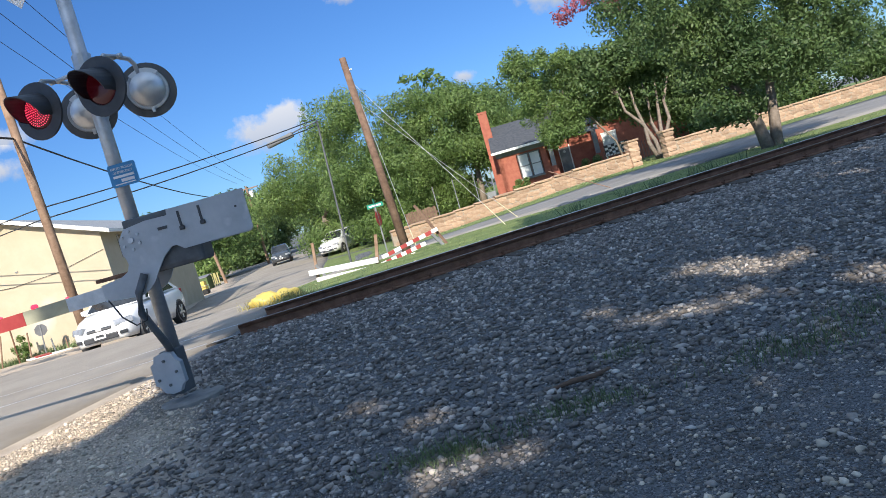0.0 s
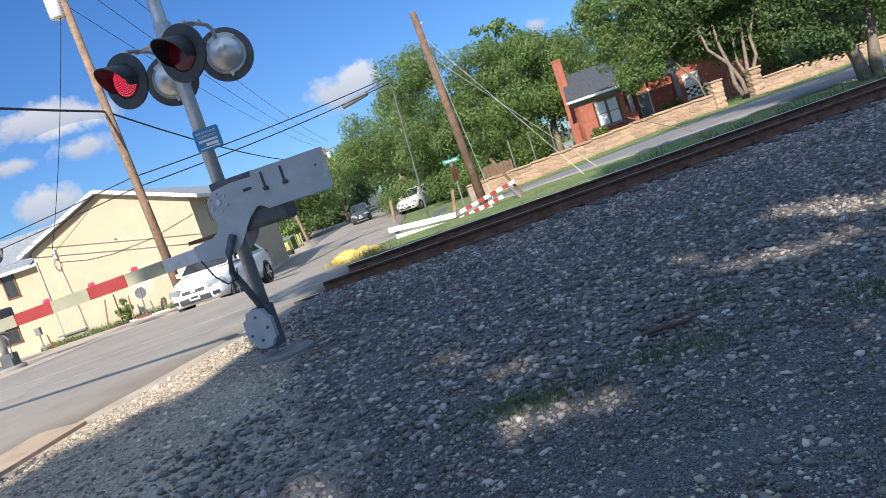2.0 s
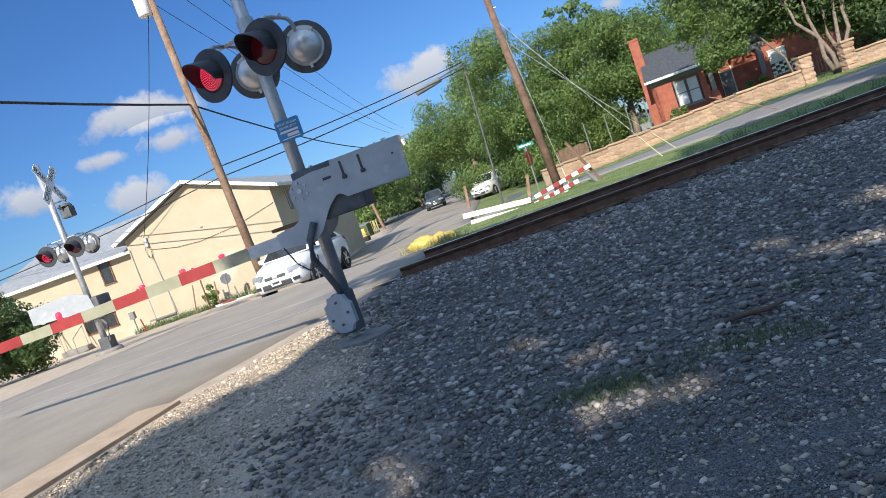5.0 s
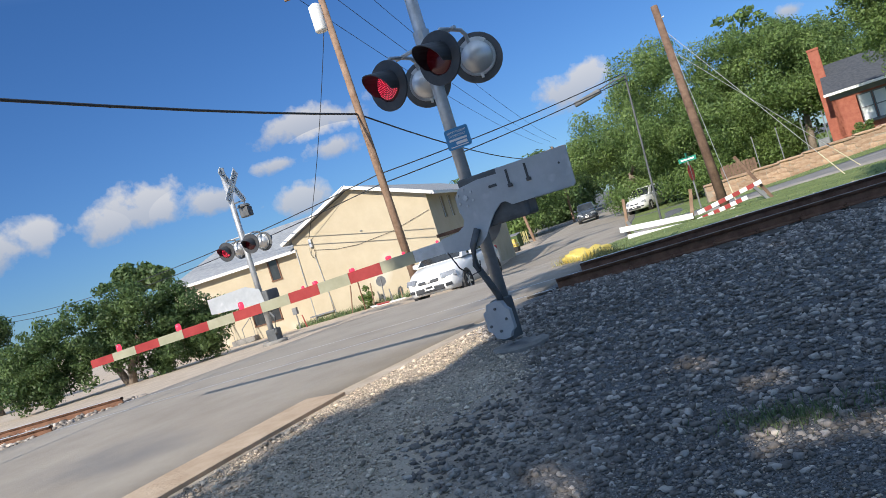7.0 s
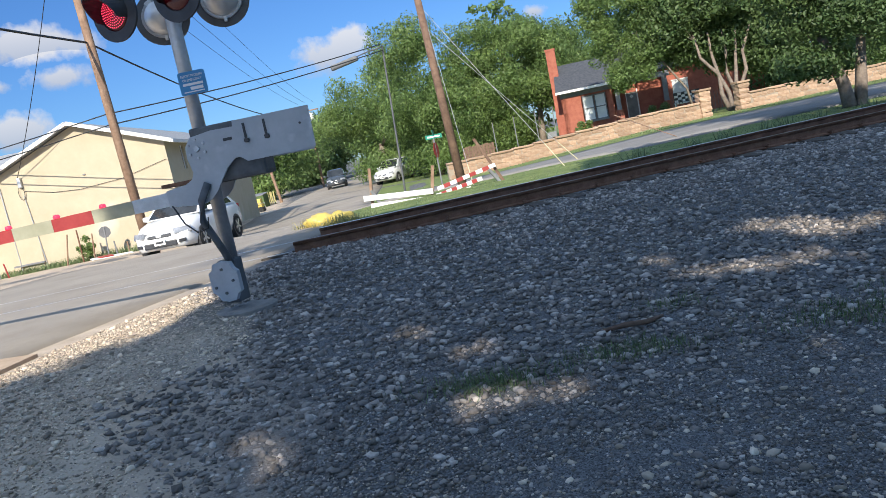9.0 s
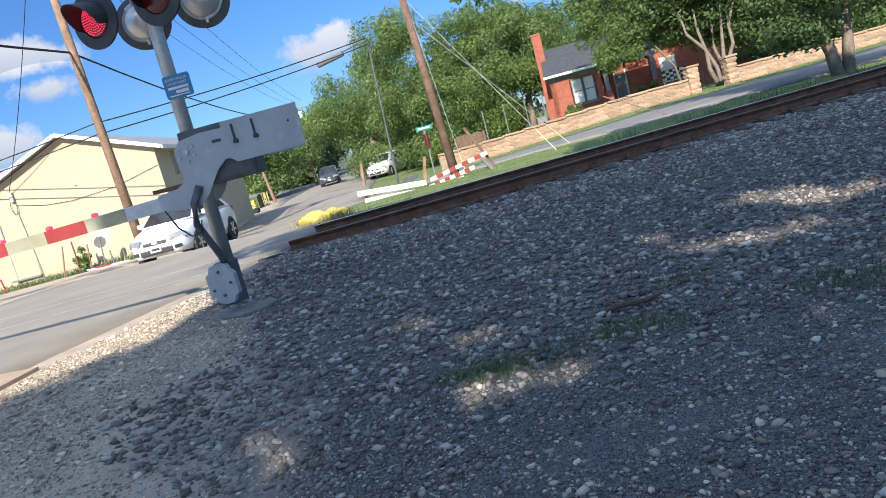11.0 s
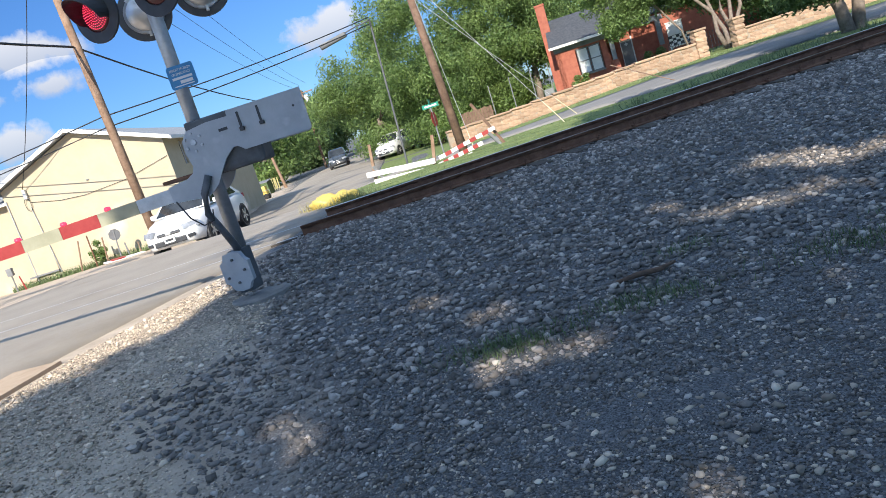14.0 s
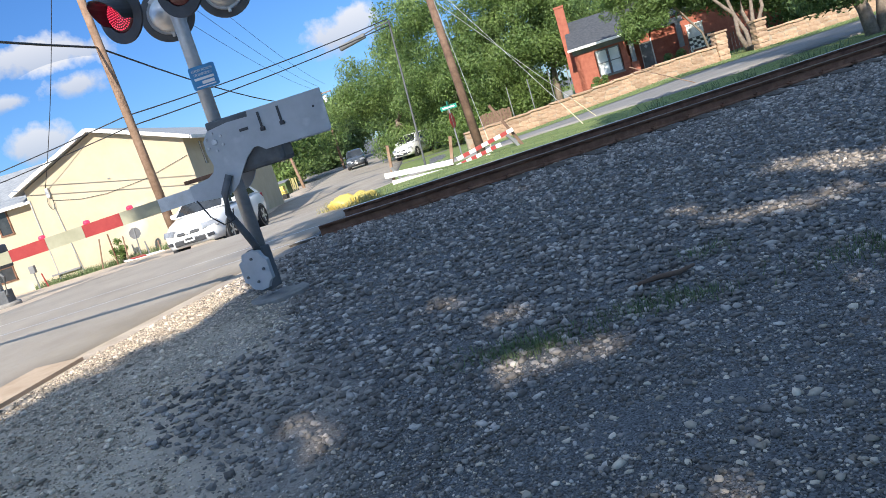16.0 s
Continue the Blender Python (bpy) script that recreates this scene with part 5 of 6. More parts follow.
part("vent", box(B(), (0.09, 0.04, 0.04), (2.95, -0.02, 2.41)), M_GREYTRIM, bld)
part("drooping_cable", chain(B(), [(0.85, -0.03, 2.25), (1.8, -0.03, 2.02), (2.7, -0.03, 1.94), (4.2, -0.03, 2.03), (5.8, -0.03, 2.38)], 0.008, 5), M_WIRE, bld)
# steps and hand rail at the wing
stp = empty("entry_steps", MB)
tagged(stp, "small concrete entry steps with a pipe rail", "steps")
for k in range(3):
    part("step", box(B(), (1.1, 0.3, 0.18), (-3.5, 0.25 - 0.3 * k, -0.40 - 0.18 * k)), M_CONCRETE, stp)
for x in (-4.0, -3.0):
    part("hand_rail", chain(B(), [(x, 0.3, -0.4), (x, 0.3, 0.45), (x, -0.5, 0.1), (x, -0.5, -0.85)], 0.02, 6), M_GREYTRIM, stp)


def bpt(s, off, z):
    return MB @ Vector((s, off, z))


# things at the building's foot
for s, off, h, lean in ((3.45, -1.0, 0.0, 4), ):
    p = bpt(s, off, 0)
    sg = empty("road_sign", pose(p.x, p.y, gz(p.x, p.y), 0, lean, 20))
    tagged(sg, "octagonal sign seen from its dull grey back", "road sign")
    part("post", rod(B(), (0, 0, -0.1), (0, 0, 1.0), 0.022), M_GREYTRIM, sg)
    part("panel", slab(B(), [(0.2 * math.cos(math.radians(22.5 + 45 * k)), 0.2 * math.sin(math.radians(22.5 + 45 * k))) for k in range(8)], -0.004, 0.004, pose(0, 0, 0.85, 90, 0, 25)), M_GREYTRIM, sg)
for s, off, h, lean, mat, nm, lab in ((2.05, -1.0, 1.05, 14, M_WOODPOLE, "post", "thin leaning wooden post"), (2.6, -1.0, 1.1, 1, M_RUST, "post", "rusty steel post"), (2.98, -1.0, 0.9, 7, M_WOODPOLE, "post", "weathered wooden post"), (3.75, -1.0, 0.5, -3, M_GREYTRIM, "post", "short dark post"), (4.15, -1.0, 0.4, 1, M_WOODPOLE, "post", "short wooden stake"), (-0.05, -1.3, 0.8, 0, M_GREYTRIM, "marker_post", "small box on a post"), (0.24, -1.3, 0.5, -8, M_RED, "marker_post", "short red marker stub")):
    p = bpt(s, off, 0)
    bm = rod(B(), (0, 0, -0.1), (0, 0, h), 0.024)
    if lab.startswith("small box"):
        box(bm, (0.2, 0.12, 0.26), (0, 0, h - 0.1), bevel=0.01)
    o = part(nm, bm, mat)
    o.matrix_world = pose(p.x, p.y, gz(p.x, p.y), 0, lean, 0)
    tagged(o, lab + " by the cream building", "post", "posts by the building")
p = bpt(2.73, -0.85, 0)
shr = empty("shrub", Matrix.Translation((p.x, p.y, gz(p.x, p.y))))
tagged(shr, "small green shrub growing by the posts", "shrub")
part("stem", chain(B(), [(0, 0, -0.1), (0.03, 0, 0.3), (-0.05, 0, 0.6)], [0.02, 0.015, 0.008], 6), M_BARK, shr)
o = new("crown", leaves_mesh("crown", [(0, 0, 0.3), (0.15, 0, 0.5), (-0.18, 0, 0.45), (0.05, 0, 0.75)], [0.2, 0.16, 0.17, 0.14], 700, 0.05, M_LEAF, seed=5))
o.parent = shr
p = bpt(3.8, -1.6, 0)
deb = empty("fallen_panel", pose(p.x, p.y, gz(p.x, p.y) + 0.03, 4, 3, 40))
tagged(deb, "fallen red and white board on the ground", "board")
part("board", box(B(), (1.3, 0.4, 0.03), bevel=0.005), M_WHITE, deb)
part("board", box(B(), (0.45, 0.38, 0.03), (-0.2, 0.02, 0.03), bevel=0.005), M_RED, deb, "red panel")

# ---- far signal ----
FM = Vector((-12.7, 15.3, 0))
FM.z = gz(FM.x, FM.y)
fsig = empty("crossing_signal", Matrix.Translation(FM))
tagged(fsig, "galvanised crossing signal across the road with lowered gate", "crossing signal")
part("mast", rod(B(), (0, 0, 0.0), (-0.05, 0.05, 4.85), 0.075, n=16), M_GALV, fsig, smooth=True)
part("foundation", lathe(B(), [(0.0, 0.1), (0.3, 0.1), (0.33, 0.06), (0.34, -0.2), (0, -0.2)], None, 20), M_CONCRETE, fsig)
signal_fittings(fsig, (0.05, -1.0), 4.85, -1, 2.68, 0.40, (0.0, 1.0, 0.0))
crossbuck(fsig, (0.15, 0.02, 4.3), 100)
part("bell", box(lathe(B(), [(0.0, 0.08), (0.14, 0.06), (0.18, 0.0), (0.0, 0.0)], pose(0.25, 0.1, 3.7), 16), (0.5, 0.03, 0.03), (0.15, 0.05, 3.85)), M_DARKGREY, fsig, "bell on a bracket")
part("bell", box(B(), (0.28, 0.22, 0.26), (0.27, 0.12, 3.55), bevel=0.03), M_DARKGREY, fsig, "dark lamp unit")
mech = part("gate_mechanism", box(B(), (0.5, 0.5, 0.55), (0.12, 0.05, 1.15), bevel=0.05), M_DARKGREY, fsig)
part("counterweight_plate", slab(B(), [(-1.2, 1.22), (-1.2, 1.62), (-0.15, 1.66), (0.2, 1.5), (0.25, 1.05), (-0.1, 1.15)], -0.02, 0.02, pose(0, -0.28, 0, 90, 0, 22)), M_GREY, fsig, "pale grey counterweight plate")
part("base_casting", box(chain(B(), [(0.12, -0.1, 1.0), (0.3, -0.1, 0.7), (0.22, -0.1, 0.3), (0.1, 0, 0.15)], 0.04, 8), (0.3, 0.28, 0.4), (0.05, 0, 0.2), bevel=0.03), M_DARKGREY, fsig)
farm = empty("gate_arm")
farm.parent = fsig
fd = Vector((0.93, 0.36, 0)).normalized()
fyaw = math.degrees(math.atan2(fd.y, fd.x))
for k in range(11):
    a, b = 0.35 + 0.46 * k, 0.35 + 0.46 * (k + 1)
    z = 1.05 + 0.012 * k
    part("stripe", box(B(), (0.46, 0.04, 0.13 - 0.004 * k), ((a + b) / 2, 0, z)), M_OLIVEWHITE if k % 2 == 0 else M_RED, farm).data.transform(pose(0, -0.3, 0, 0, 0, fyaw))
for k in (2, 5, 8, 10):
    part("beacon", lathe(B(), [(0, 0.12), (0.04, 0.1), (0.045, 0.05), (0.035, 0.0), (0, 0)], pose(0, -0.3, 0, 0, 0, fyaw) @ pose(0.4 + 0.46 * k, 0, 1.11 + 0.012 * k), 10), M_BEACON, farm)

# ---- poles and wires ----
def wire(name, a, b, sag, r, label, parent=None, n=14):
    a, b = Vector(a), Vector(b)
    pts_ = [a.lerp(b, k / n) - Vector((0, 0, 4 * sag * (k / n) * (1 - k / n))) for k in range(n + 1)]
    ob = part(name, chain(B(), pts_, r, 5), M_WIRE, parent, smooth=True)
    if parent is None:
        tagged(ob, label, "cable", "overhead wires")
    return ob


pole = empty("utility_pole", Matrix.Translation((-11.3, 21.0, gz(-11.3, 21.0))))
tagged(pole, "tall brown wooden utility pole with transformer", "utility pole")
part("shaft", rod(B(), (0.2, 0, -0.5), (-0.1, 0, 10.95), 0.145, 0.105, 14), M_WOODPOLE, pole, smooth=True)
part("cross_arm", box(B(), (2.2, 0.1, 0.12), (-0.1, -0.1, 10.65), (0, 0, 20)), M_WOODPOLE, pole)
part("transformer", lathe(B(), [(0, 0.95), (0.1, 0.93), (0.2, 0.86), (0.22, 0.8), (0.22, 0.05), (0.19, 0.0), (0, 0)], pose(-0.33, -0.12, 9.3), 20), M_TRIM, pole, "pale grey pole transformer", smooth=True)
for k in (-1, 0, 1):
    part("insulator", lathe(B(), [(0, 0.2), (0.05, 0.17), (0.03, 0.12), (0.06, 0.08), (0.03, 0), (0, 0)], pose(-0.1 + 0.9 * k, -0.1 + 0.33 * k, 10.71), 10), M_CONCRETE, pole)
part("cutout", rod(B(), (0.2, -0.15, 10.4), (0.28, -0.2, 10.8), 0.05), M_GREYTRIM, pole)
PZ = gz(-11.3, 21.0)
wire("cable", (-11.3, 20.85, 5.86), (-11.05, -14, 6.6), 0.55, 0.035, "thick black cable along the road")
wire("cable", (-11.35, 21.15, 5.86), (-19.8, 77.4, 6.4), 0.9, 0.03, "thick black cable down the street")
for z1, z2, zl in ((3.79, 5.3, 5.2), (3.47, 5.05, 4.85)):
    wire("cable", (-11.18, 20.9, z1), (-4.1, 29.6, z2), 0.12, 0.02, "black service cable to the street lamp")
    wire("cable", (-11.26, 20.9, z1), (-50.3, 33.0, zl), 0.8, 0.018, "black service cable past the building")
wire("cable", (-11.5, 20.85, 8.9), tuple(bpt(0.78, -0.1, 2.72)), 0.25, 0.012, "thin service drop to the building")
for k in (-1, 0, 1):
    wire("cable", (-11.4 + 0.9 * k, 20.9 + 0.3 * k, 10.9 + PZ), (-19.8 + 0.8 * k, 77.4, 7.9), 0.7, 0.012, "thin power line along the street")
wire("cable", (-12.0, 20.6, 10.85 + PZ), (-12.5, -20, 12.2), 0.5, 0.012, "thin power line over the road")

fpole = empty("utility_pole", Matrix.Translation((-19.8, 77.4, gz(-19.8, 77.4))))
tagged(fpole, "distant wooden utility pole with white transformer", "utility pole")
part("shaft", rod(B(), (0, 0, -0.3), (0, 0, 8.5), 0.15, 0.1), M_WOODPOLE, fpole)
part("transformer", rod(B(), (0.4, -0.1, 7.1), (0.4, -0.1, 7.9), 0.22), M_TRIM, fpole)
part("cross_arm", box(B(), (2.4, 0.1, 0.12), (0, 0, 8.2)), M_WOODPOLE, fpole)

M_GUARD = material("pale_guy_guard", [(0.50, 0.46, 0.30), (0.62, 0.57, 0.40)], 4.0, 0.6, bump=0.05)
stub = empty("guy_pole", Matrix.Translation((-1.53, 19.0, gz(-1.53, 19.0))))
tagged(stub, "leaning brown wooden stub pole held by guy wires", "utility pole")
part("shaft", rod(B(), (0.22, 0, -0.4), (-0.03, 0.0, 5.28), 0.125, 0.085, 14), M_WOODDARK, stub, smooth=True)
part("cap_bolt", rod(B(), (-0.1, 0, 4.95), (0.13, 0, 4.95), 0.02), M_GALV, stub)
for top, foot, r in (((0.06, 0, 4.6), (2.85, -0.6, 0.02), 0.006), ((0.06, 0, 4.1), (3.35, 0.9, 0.02), 0.006), ((0.08, 0.0, 4.4), (0.5, -0.2, -0.1), 0.008)):
    gw = part("guy_wire", rod(B(), top, foot, r, n=6), M_GALV, stub, "taut steel guy wire")
    tv, fv = Vector(top), Vector(foot)
    part("guard", rod(B(), fv, fv.lerp(tv, 0.15), 0.013, n=8), M_GUARD, gw, "pale plastic guy guard")
gw = part("guy_wire", rod(B(), (6.2, 1.0, 0.02), (4.9, 4.0, 1.0), 0.014, n=6), M_WOODPOLE, stub, "slanting guy guard by the street")

lampp = empty("street_lamp", Matrix.Translation((-4.4, 29.7, gz(-4.4, 29.7))))
tagged(lampp, "thin dark street lamp pole with long arm", "street lamp")
part("pole", rod(B(), (0, 0, -0.2), (0.3, 0, 5.95), 0.045, 0.036), M_DARKGREY, lampp)
part("arm", chain(B(), [(0.3, 0, 5.9), (-0.3, -0.1, 5.82), (-0.9, -0.2, 5.68)], 0.028, 6), M_DARKGREY, lampp)
part("head", box(B(), (1.15, 0.26, 0.2), (-1.3, -0.2, 5.56), (0, -10, 0), bevel=0.05), M_DARKGREY, lampp, "flat grey lamp head")

# ---- street corner signs, barricade, bag ----
ss = empty("street_sign", Matrix.Translation((-2.62, 27.4, gz(-2.62, 27.4))))
tagged(ss, "green street name blades above a red stop sign", "street sign")
part("post", rod(B(), (0, 0, -0.2), (0.02, 0, 1.75), 0.03), M_GREYTRIM, ss)
nm_ = part("name_blade", box(B(), (0.62, 0.02, 0.16), (0.03, 0, 1.82)), M_GREENSIGN, ss, "green name blade with white lettering")
part("printed_bar", box(B(), (0.46, 0.006, 0.06), (0.03, -0.012, 1.82)), M_WHITE, nm_)
part("name_blade", box(B(), (0.02, 0.6, 0.15), (0.03, 0, 1.98)), M_GREENSIGN, ss)
part("stop_panel", slab(B(), [(0.3 * math.cos(math.radians(22.5 + 45 * k)), 0.3 * math.sin(math.radians(22.5 + 45 * k))) for k in range(8)], -0.006, 0.006, pose(0.03, 0, 1.32, 90, 0, 76)), M_RED, ss, "red octagonal panel seen nearly edge-on")

bar = empty("barricade", Matrix.Translation((-2.0, 17.6, 0)))
tagged(bar, "broken white plank barricade with striped boards on the verge", "barricade")
bz = gz(-2.5, 17.6)


def plank(name, a, b, h, mat, label="", t=0.035):
    a, b = Vector(a), Vector(b)
    d = b - a
    m = Matrix.Translation((a + b) / 2) @ pose(0, 0, 0, 0, -math.degrees(math.atan2(d.z, d.xy.length)), math.degrees(math.atan2(d.y, d.x)))
    o = part(name, box(B(), (d.length, t, h), bevel=0.004), mat, bar, label)
    o.data.transform(m)
    return o


plank("plank", (-1.66, -0.1, 0.09), (0.02, 0.13, -0.06), 0.13, M_WHITE, "white-painted plank")
plank("plank", (-1.52, -0.1, -0.12), (0.08, 0.13, -0.24), 0.12, M_WHITE, "white-painted plank")
plank("post", (-1.52, 0.05, bz - 0.1), (-1.40, 0.05, 0.78), 0.07, M_WOODPOLE, "upright wooden post", 0.07)
plank("post", (-0.05, 0.2, bz - 0.1), (0.12, 0.2, 0.55), 0.08, M_WOODPOLE, "leaning wooden post", 0.08)
plank("post", (1.78, 0.2, bz - 0.05), (1.22, 0.2, 0.98), 0.07, M_WOODDARK, "leaning brown wooden post", 0.06)
plank("post", (1.70, 0.1, bz - 0.05), (1.45, 0.0, 0.2), 0.07, M_GREYTRIM, "grey brace", 0.05)
plank("post", (-1.25, 0.0, bz - 0.05), (-1.45, -0.05, 0.25), 0.07, M_GREYTRIM, "grey brace", 0.05)
for (a, b) in (((0.15, -0.05, -0.02), (1.62, 0.05, 0.28)), ((0.1, -0.05, -0.18), (1.25, 0.05, 0.02)), ((-0.05, -0.1, -0.27), (0.95, 0.0, -0.16))):
    a, b = Vector(a), Vector(b)
    for k in range(9):
        plank("striped_board", a.lerp(b, k / 9), a.lerp(b, (k + 1) / 9), 0.095, M_RED if k % 2 else M_WHITE, "red section" if k % 2 else "white section", 0.02)

bag = empty("sandbag", Matrix.Translation((-3.75, 14.2, gz(-3.75, 14.2))))
tagged(bag, "crumpled yellow plastic bag at the road's edge", "bag")
bm = B()
for cx, cy, r, sx, sz_ in ((-0.25, 0, 0.3, 1.3, 0.62), (0.28, 0.02, 0.27, 1.25, 0.6), (0.55, 0.0, 0.13, 1.0, 0.7)):
    s = bmesh.ops.create_icosphere(bm, subdivisions=3, radius=r, matrix=pose(cx, cy, r * sz_ * 0.72) @ Matrix.Diagonal((sx, 0.9, sz_, 1)))
    for vtx in s["verts"]:
        vtx.co += vtx.co.normalized() * (0.10 * noise.noise(vtx.co * 6) + 0.05 * noise.noise(vtx.co * 17))
part("bag_body", bm, M_YELLOW, bag, smooth=True).scale = (0.8, 0.8, 0.8)
gp = np.concatenate([patch(-4.15, 14.3, 0.14, 0.1, 260, 61), patch(-3.4, 13.8, 0.3, 0.1, 300, 62)])
blades("dry_grass", gp, 0.2, M_STRAW, "dry yellow grass round the bag", 8, 0.008)
pts = scatter(900, -4.2, 2.0, 12.6, 16.0, lambda x, y: 1.0 if x > lerp_line(ROAD_R, y) and y - track_y(x) < 4.0 else 0.0)
tagged(stones("gravel", pts, rng.uniform(0.02, 0.06, len(pts)), M_PEBBLE), "pale gravel on the far shoulder", "gravel", kind="stuff")

# ---- house ----
MH = pose(3.25, 44.87, 0, 0, 0, -6.4)
hs = empty("house", MH)
tagged(hs, "red brick house with dark shingle roof and chimney", "house")
zb = -1.3
# front wall round the double window
bm = B()
box(bm, (1.15, 0.3, 2.45 - zb), (1.075, 0.15, (2.45 + zb) / 2))
box(bm, (0.35, 0.3, 2.45 - zb), (3.30, 0.15, (2.45 + zb) / 2))
box(bm, (1.475, 0.3, 0.5 - zb), (2.3875, 0.15, (0.5 + zb) / 2))
box(bm, (1.475, 0.3, 0.42), (2.3875, 0.15, 2.24))
part("front_wall", bm, M_BRICK, hs)
part("side_wall", slab(B(), [(0.0, zb), (7.0, zb), (7.0, 2.45), (3.2, 4.05), (0.0, 2.45)], -0.15, 0.15, pose(0.65, 0, 0, 90, 0, 90)), M_BRICK, hs)
part("back_wall", box(B(), (11.5, 0.3, 3.35), (6.3, 6.9, 0.77)), M_BRICK, hs)
for k in (0, 1):
    x = 1.72 + 0.70 * k
    wd = part("window", box(B(), (0.56, 0.04, 1.42), (x + 0.32, 0.12, 1.26)), M_GLASS_PALE, hs, "pale sash window")
    part("frame", box(box(box(box(box(B(), (0.68, 0.08, 0.07), (x + 0.32, 0.08, 1.98)), (0.68, 0.08, 0.07), (x + 0.32, 0.08, 0.54)), (0.06, 0.08, 1.45), (x + 0.02, 0.08, 1.26)), (0.06, 0.08, 1.45), (x + 0.62, 0.08, 1.26)), (0.6, 0.07, 0.06), (x + 0.32, 0.085, 1.26)), M_GREYTRIM, wd, "grey sash frame")
part("sill", box(B(), (1.5, 0.14, 0.08), (2.38, -0.03, 0.47)), M_CONCRETE, hs)
part("trim_board", box(B(), (3.1, 0.06, 0.32), (2.0, -0.03, 2.28)), M_GREYTRIM, hs, "grey board under the eave")


def hslope(y0, z0, y1, z1, x0, x1, mat):
    bm = B()
    v = [bm.verts.new(q) for q in ((x0, y0, z0), (x1, y0, z0), (x1, y1, z1), (x0, y1, z1), (x0, y0, z0 - 0.12), (x1, y0, z0 - 0.12), (x1, y1, z1 - 0.12), (x0, y1, z1 - 0.12))]
    for f in ((0, 1, 2, 3), (7, 6, 5, 4), (0, 4, 5, 1), (1, 5, 6, 2), (2, 6, 7, 3), (3, 7, 4, 0)):
        bm.faces.new([v[i] for i in f])
    return part("roof", bm, mat, hs)


r1 = hslope(-0.45, 2.5, 3.2, 4.25, 0.25, 4.3, M_SHINGLE)
hslope(7.4, 2.5, 3.2, 4.25, 0.25, 12.4, M_SHINGLE)
r3 = hslope(0.6, 2.75, 3.2, 4.25, 4.3, 12.4, M_SHINGLE)
part("gable_roof", slab(B(), [(3.2, 3.6), (5.2, 5.3), (7.2, 3.6)], 2.0, 2.2, pose(0, 4.2, 0, 90)), M_SHINGLE, hs)
part("fascia", box(B(), (4.1, 0.05, 0.14), (2.28, -0.48, 2.44)), M_TRIM, r1, "white eave fascia")
part("chimney", box(box(B(), (0.56, 0.55, 6.1), (0.28, 2.0, 2.2)), (0.62, 0.62, 0.12), (0.28, 2.0, 5.2)), M_BRICK, hs, "tall brick chimney")
part("chimney_breast", box(B(), (0.5, 1.2, 2.6), (0.25, 2.0, 0.4)), M_BRICK, hs)
# porch
part("porch_wall", box(B(), (0.85, 0.3, 3.6), (3.85, 1.55, 0.9)), M_BRICK, hs)
part("porch_wall", box(B(), (1.5, 0.3, 3.6), (5.75, 1.55, 0.9)), M_BRICK, hs)
part("porch_wall", box(B(), (0.6, 0.3, 1.0), (4.62, 1.55, 2.2)), M_BRICK, hs)
dr = part("front_door", box(B(), (0.6, 0.06, 1.95), (4.62, 1.5, 0.85)), M_GREYTRIM, hs, "dark grey front door with a small diamond pane")
part("pane", box(B(), (0.16, 0.02, 0.16), (4.62, 1.46, 1.45), (0, 45, 0)), M_GLASS_PALE, dr)
for x in (4.28, 4.96):
    part("door_jamb", box(B(), (0.07, 0.1, 2.0), (x, 1.45, 0.85)), M_TRIM, dr)
part("porch_floor", box(B(), (3.2, 1.8, 0.9), (5.1, 0.6, -0.35)), M_CONCRETE, hs)
for x in (3.75, 6.45):
    part("porch_column", box(B(), (0.26, 0.26, 2.1), (x, -0.1, 1.2)), M_GREYTRIM, hs)
    part("column_base", box(B(), (0.42, 0.42, 0.9), (x, -0.1, 0.35)), M_BRICK, hs)
part("porch_beam", box(B(), (3.3, 0.3, 0.3), (5.1, -0.1, 2.35)), M_GREYTRIM, hs)
# right wing
part("wing_wall", box(B(), (5.6, 0.3, 3.6), (9.2, 1.0, 0.9)), M_BRICK, hs)
wd = part("window", box(B(), (0.9, 0.06, 1.3), (7.4, 0.84, 1.2)), M_GLASS_PALE, hs, "pale window")
for z in (1.87, 0.54):
    part("frame", box(B(), (0.98, 0.08, 0.07), (7.4, 0.81, z)), M_TRIM, wd)
# planting under the window
for x, y, r in ((1.3, -0.8, 0.3), (1.8, -0.8, 0.25), (5.4, -0.9, 0.3), (6.1, -1.0, 0.35)):
    pw = MH @ Vector((x, y, 0))
    sb = empty("shrub", Matrix.Translation((pw.x, pw.y, gz(pw.x, pw.y))))
    tagged(sb, "small green shrub before the brick house", "shrub", "house shrubs")
    part("stem", rod(B(), (0, 0, -0.1), (0, 0, 0.5), 0.02), M_BARK, sb)
    o = new("crown", leaves_mesh("crown", [(0, 0, 0.5), (0.1, 0, 0.8)], [r, r * 0.8], 500, 0.07, M_LEAF, seed=int(x * 10)))
    o.parent = sb
# chequered bench on the lawn
pw = MH @ Vector((7.3, -2.0, 0))
bch = empty("garden_bench", pose(pw.x, pw.y, gz(pw.x, pw.y) + 0.35, 0, 0, -6))
tagged(bch, "white lattice garden bench before the house", "bench")
for i in range(7):
    for j in range(4):
        if (i + j) % 2 == 0:
            part("lattice", box(B(), (0.19, 0.03, 0.13), (-0.57 + 0.19 * i, 0, 0.55 + 0.13 * j)), M_WHITE, bch)
part("backing", box(B(), (1.4, 0.02, 0.56), (0, 0.03, 0.75)), M_BLACK, bch)
part("seat", box(B(), (1.4, 0.4, 0.05), (0, -0.2, 0.42)), M_WHITE, bch)
